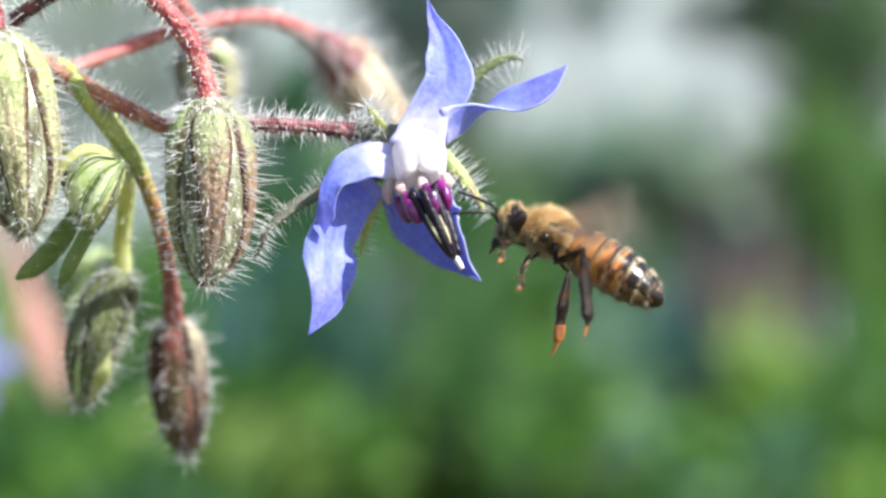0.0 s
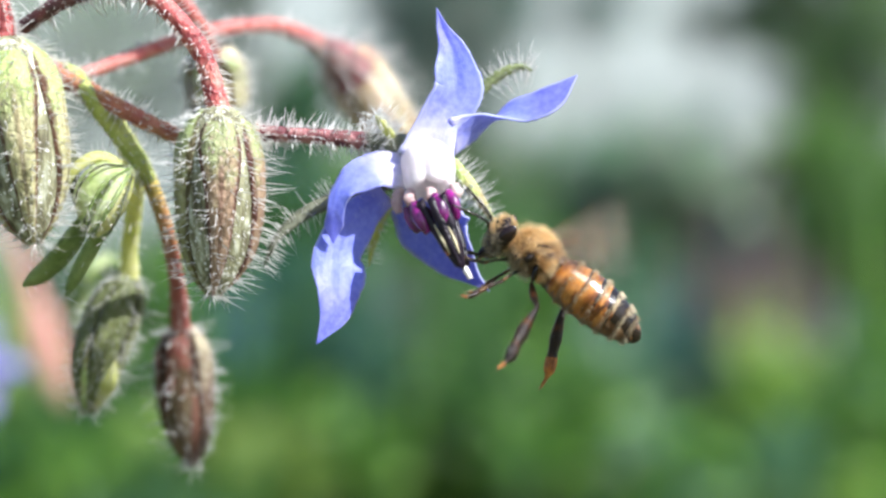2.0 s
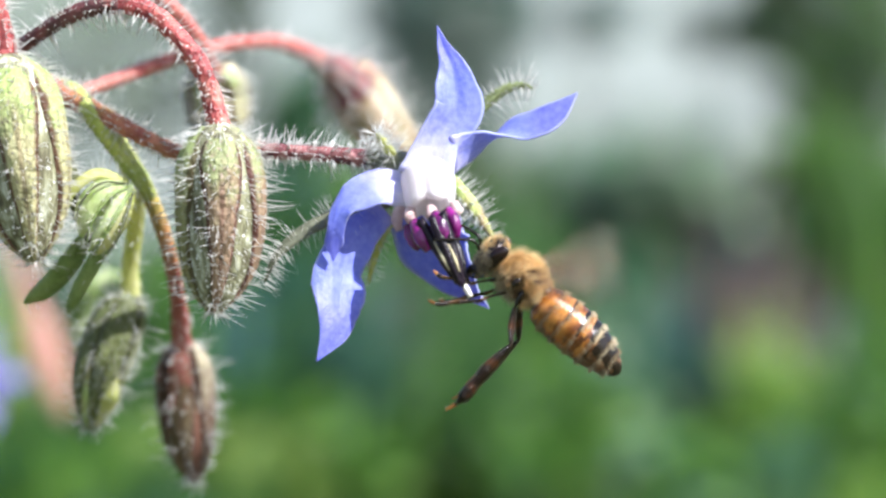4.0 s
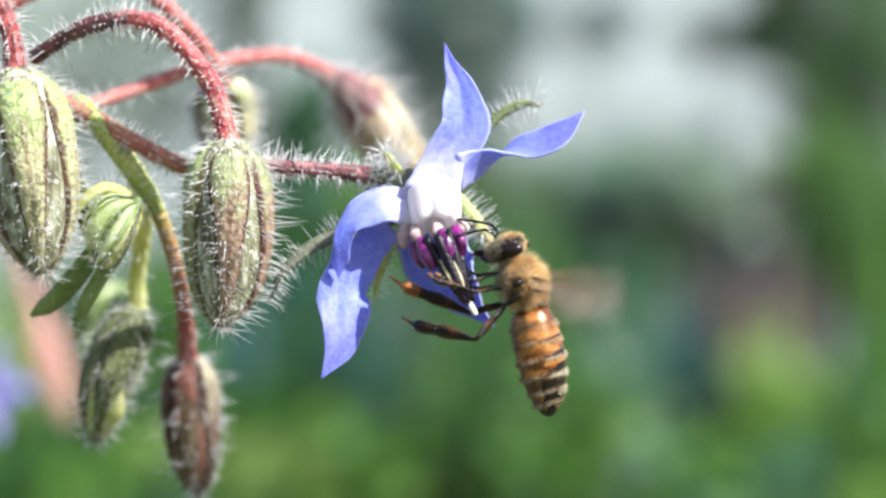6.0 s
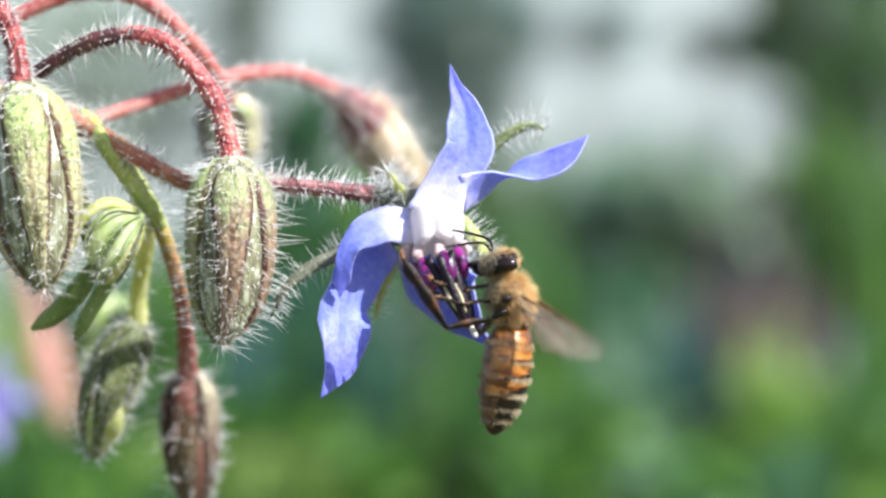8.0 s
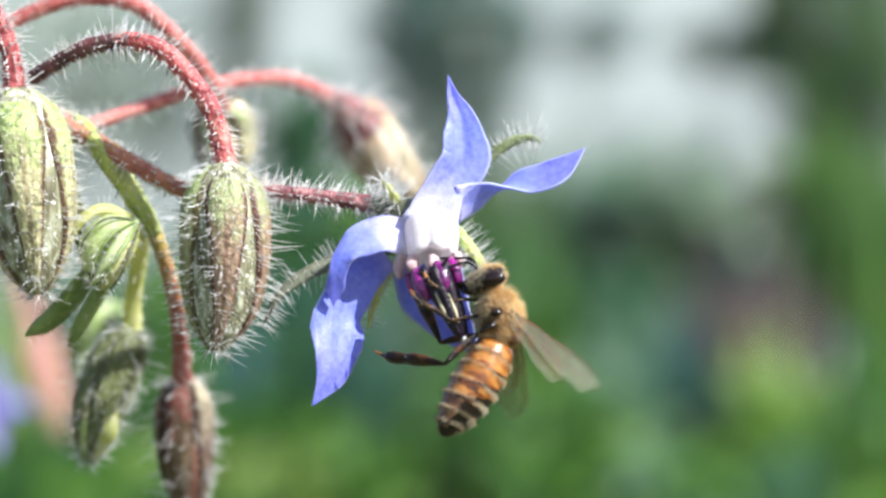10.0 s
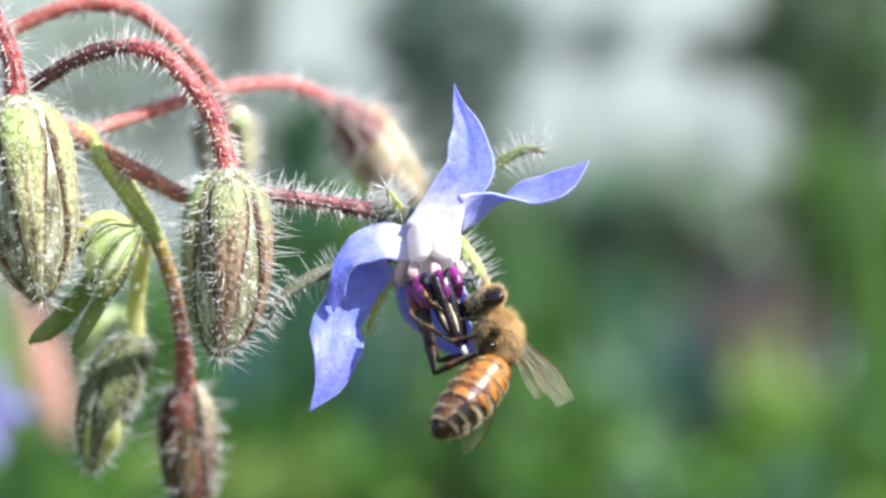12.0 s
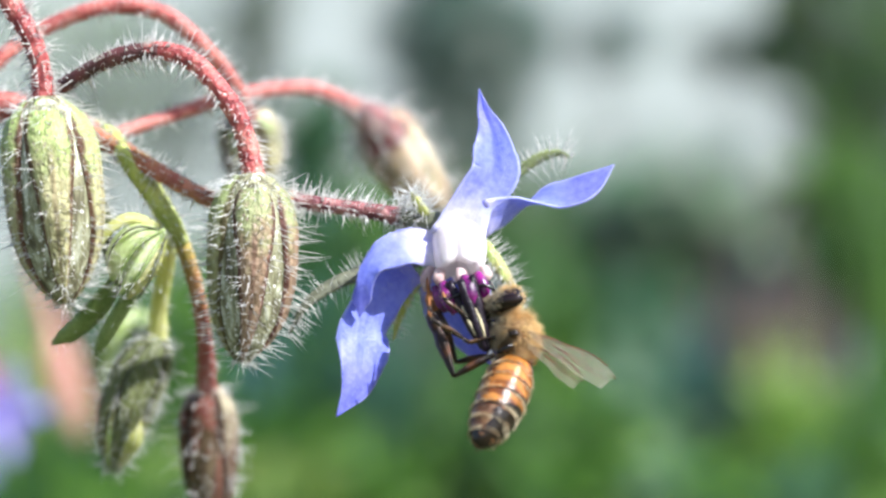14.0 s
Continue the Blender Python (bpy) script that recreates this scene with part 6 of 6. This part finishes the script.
# seconds, then thigh angle, thigh lean, shin angle, shin lean
LEG_ROWS = {
    "hl": [(0, 28, -50, 272, -22), (0.5, 320, -58, 258, -20), (1, 290, -62, 258, -22), (1.5, 330, -62, 246, -38), (2, 280, -62, 238, -40), (2.5, 285, -58, 250, -30), (3, 275, -58, 246, -22), (3.2, 272, -56, 246, -22), (5.3, 246, -20, 180, 34), (5.7, 246, -20, 177, 34), (6.0, 228, -20, 168, 34), (6.5, 210, -20, 150, 26),
           (7.0, 240, -20, 178, 22), (7.5, 225, -20, 164, 0), (8.0, 190, -20, 123, 0), (8.2, 190, -20, 123, 0), (10.3, 225, -20, 180, 40), (10.6, 225, -20, 180, 40), (11, 216, -10, 139, 34), (11.5, 206, -5, 99, 28), (13, 206, -5, 100, 28), (14, 208, -8, 111, 25)],
    "hr": [(0, 310, 58, 261, 0), (1, 320, 58, 262, 0), (1.5, 318, 20, 253, 0), (2, 315, 25, 257, 0), (2.5, 318, 25, 260, 0), (3, 306, 30, 258, 0), (3.2, 304, 30, 257, 0), (5.3, 200, 20, 161, 0), (6.1, 195, 20, 158, 0), (6.7, 235, 62, 150, 70), (8.2, 235, 62, 145, 70), (10.3, 190, 25, 112, 0), (14, 190, 25, 112, 0)],
    "ml": [(0, 222, -40, 258, -64), (1.5, 215, -45, 212, -35), (2.4, 205, -40, 200, -30), (3, 200, -15, 196, 0), (3.2, 200, -15, 196, 0), (5.3, 190, -15, 160, 0), (6.5, 185, -15, 165, 0), (7.5, 185, -15, 170, 0), (8.2, 185, -15, 165, 0), (10.3, 190, -15, 148, 0), (14, 190, -15, 148, 0)],
    "mr": [(0, 225, 45, 262, 66), (1.5, 210, 45, 220, 35), (3, 200, 40, 205, 30), (5.3, 185, 15, 175, 0), (7.5, 185, 15, 165, 0), (10.3, 190, 15, 150, 0), (14, 190, 15, 150, 0)],
    "fl": [(0, 170, -30, 262, -60), (0.5, 200, -10, 240, 0), (1.5, 190, -10, 175, 0), (3, 180, -10, 160, 0), (5.3, 200, -10, 178, 0), (7.5, 195, -10, 165, 0), (10.3, 180, -10, 140, 0), (14, 180, -10, 140, 0)],
    "fr": [(0, 172, 30, 265, 62), (1.5, 190, 10, 170, 0), (3, 180, 10, 155, 0), (5.3, 190, 10, 165, 0), (7.5, 190, 10, 160, 0), (10.3, 170, 10, 135, 0), (14, 170, 10, 135, 0)],
}
# seconds, lift of the antennae and their turn
ANTENNA_ROWS = [(0, 0, 0), (0.5, 8, 0), (1, 5, 0), (2, 20, 0), (3.2, 10, 0), (5.3, -55, 0), (6.5, -60, 0), (8.2, -60, 0), (10.3, -65, 0), (14, -65, 0)]
# seconds, angle and lean of the near forewing, of the far one, and the sweep of the beat
WING_ROWS = [(0, 0, -38, 10, 40, 44), (1.5, 0, -40, 12, 40, 48), (3, 10, -40, 20, 40, 48), (5.3, -2, -42, 8, 42, 44), (6, -14, -42, -4, 42, 30), (6.5, -22, -42, -12, 42, 22), (7.5, -31, -42, -26, 42, 14),
             (8.2, -34, -42, -40, 42, 11), (10.3, -38, 34, -85, 30, 6), (10.6, -39, 46, -95, 8, 0), (12, -42, 46, -105, 8, 0), (12.5, -40, 46, -106, 8, 0), (13, -31, 45, -107, 8, 0), (14, -23, 44, -108, 8, 0)]


def motions():
    base = Matrix.Translation((0, 0, HIGH * MM))
    stem = [(t, base @ Matrix.Translation(PIVOT) @ Matrix.Rotation(radians(a), 4, "Y")) for t, a in PLANT_SWAY]
    walk(plant, stem)
    rows = []
    for (t, m), (t1, x, z, a) in zip(stem, FLOWER_SWAY):
        rows.append((t, m.inverted() @ base @ Matrix.Translation((x * MM, 0, z * MM)) @ Matrix.Rotation(radians(a), 4, "Y")))
    walk(flower, rows)
    body, rump, face = [], [], []
    for t, x, z, y, ang, roll, lean, rump_a, rump_l, head_a, head_l in BEE:
        m3 = turned(ang, lean, roll)
        body.append((t, base @ Matrix.Translation(at(x, z, y)) @ m3.to_4x4()))
        inv = m3.inverted()
        rump.append((t, Matrix.Translation(WAIST) @ (inv @ turned(rump_a, rump_l, roll)).to_4x4()))
        face.append((t, Matrix.Translation(HEAD_AT) @ (inv @ turned(head_a, head_l, roll)).to_4x4()))
    walk(bee, body)
    walk(abdomen, rump)
    walk(head, face)
    for feeler, swing in zip(ANTENNAE, (0, 20)):
        root = feeler.location.copy()
        walk(feeler, [(t, Matrix.Translation(root) @ Matrix.Rotation(radians(-a - swing), 4, "Y") @ Matrix.Rotation(radians(b), 4, "Z")) for t, a, b in ANTENNA_ROWS])
    posed = [(r[0], r[4], r[6], r[5]) for r in BEE]
    beats = [i / FPS for i in range(int(10.6 * FPS) + 1)] + [11, 11.5, 12, 12.5, 13, 13.5, 14]
    for key, (thigh, shin) in LEGS.items():
        up_rows, low_rows = [], []
        root, knee = thigh.location.copy(), shin.location.copy()
        for t in sorted({r[0] for r in LEG_ROWS[key]} | {r[0] for r in BEE}):
            a1, l1, a2, l2 = between(LEG_ROWS[key], t)
            m3 = turned(*between(posed, t))
            upper = turned(a1, l1)
            up_rows.append((t, Matrix.Translation(root) @ (m3.inverted() @ upper).to_4x4()))
            low_rows.append((t, Matrix.Translation(knee) @ (upper.inverted() @ turned(a2, l2)).to_4x4()))
        walk(thigh, up_rows)
        walk(shin, low_rows)
        for kid in thigh.children:
            if kid.name.startswith("fur"):
                walk(kid, low_rows)
    for key, ob in WINGS.items():
        rows = []
        root = ob.location.copy()
        for t in beats:
            near_a, near_l, far_a, far_l, sweep = between(WING_ROWS, t)
            beat = sweep * math.sin(2 * math.pi * 4 * round(t * FPS) / 15)
            near = key[1] == "l"
            ang, lean = (near_a, near_l) if near else (far_a, far_l)
            ang += beat - (5 if key[0] == "h" else 0)
            a, l = radians(ang), radians(lean)
            span = Vector((math.cos(a) * math.cos(l), math.sin(l), math.sin(a) * math.cos(l)))
            chord = Vector((math.sin(a), -1.3 if near else 0.3, -math.cos(a)))
            chord = (chord - span * chord.dot(span)).normalized()
            m = Matrix((span, chord, span.cross(chord))).transposed()
            rows.append((t, Matrix.Translation(root) @ (turned(*between(posed, t)).inverted() @ m).to_4x4()))
        walk(ob, rows)


motions()
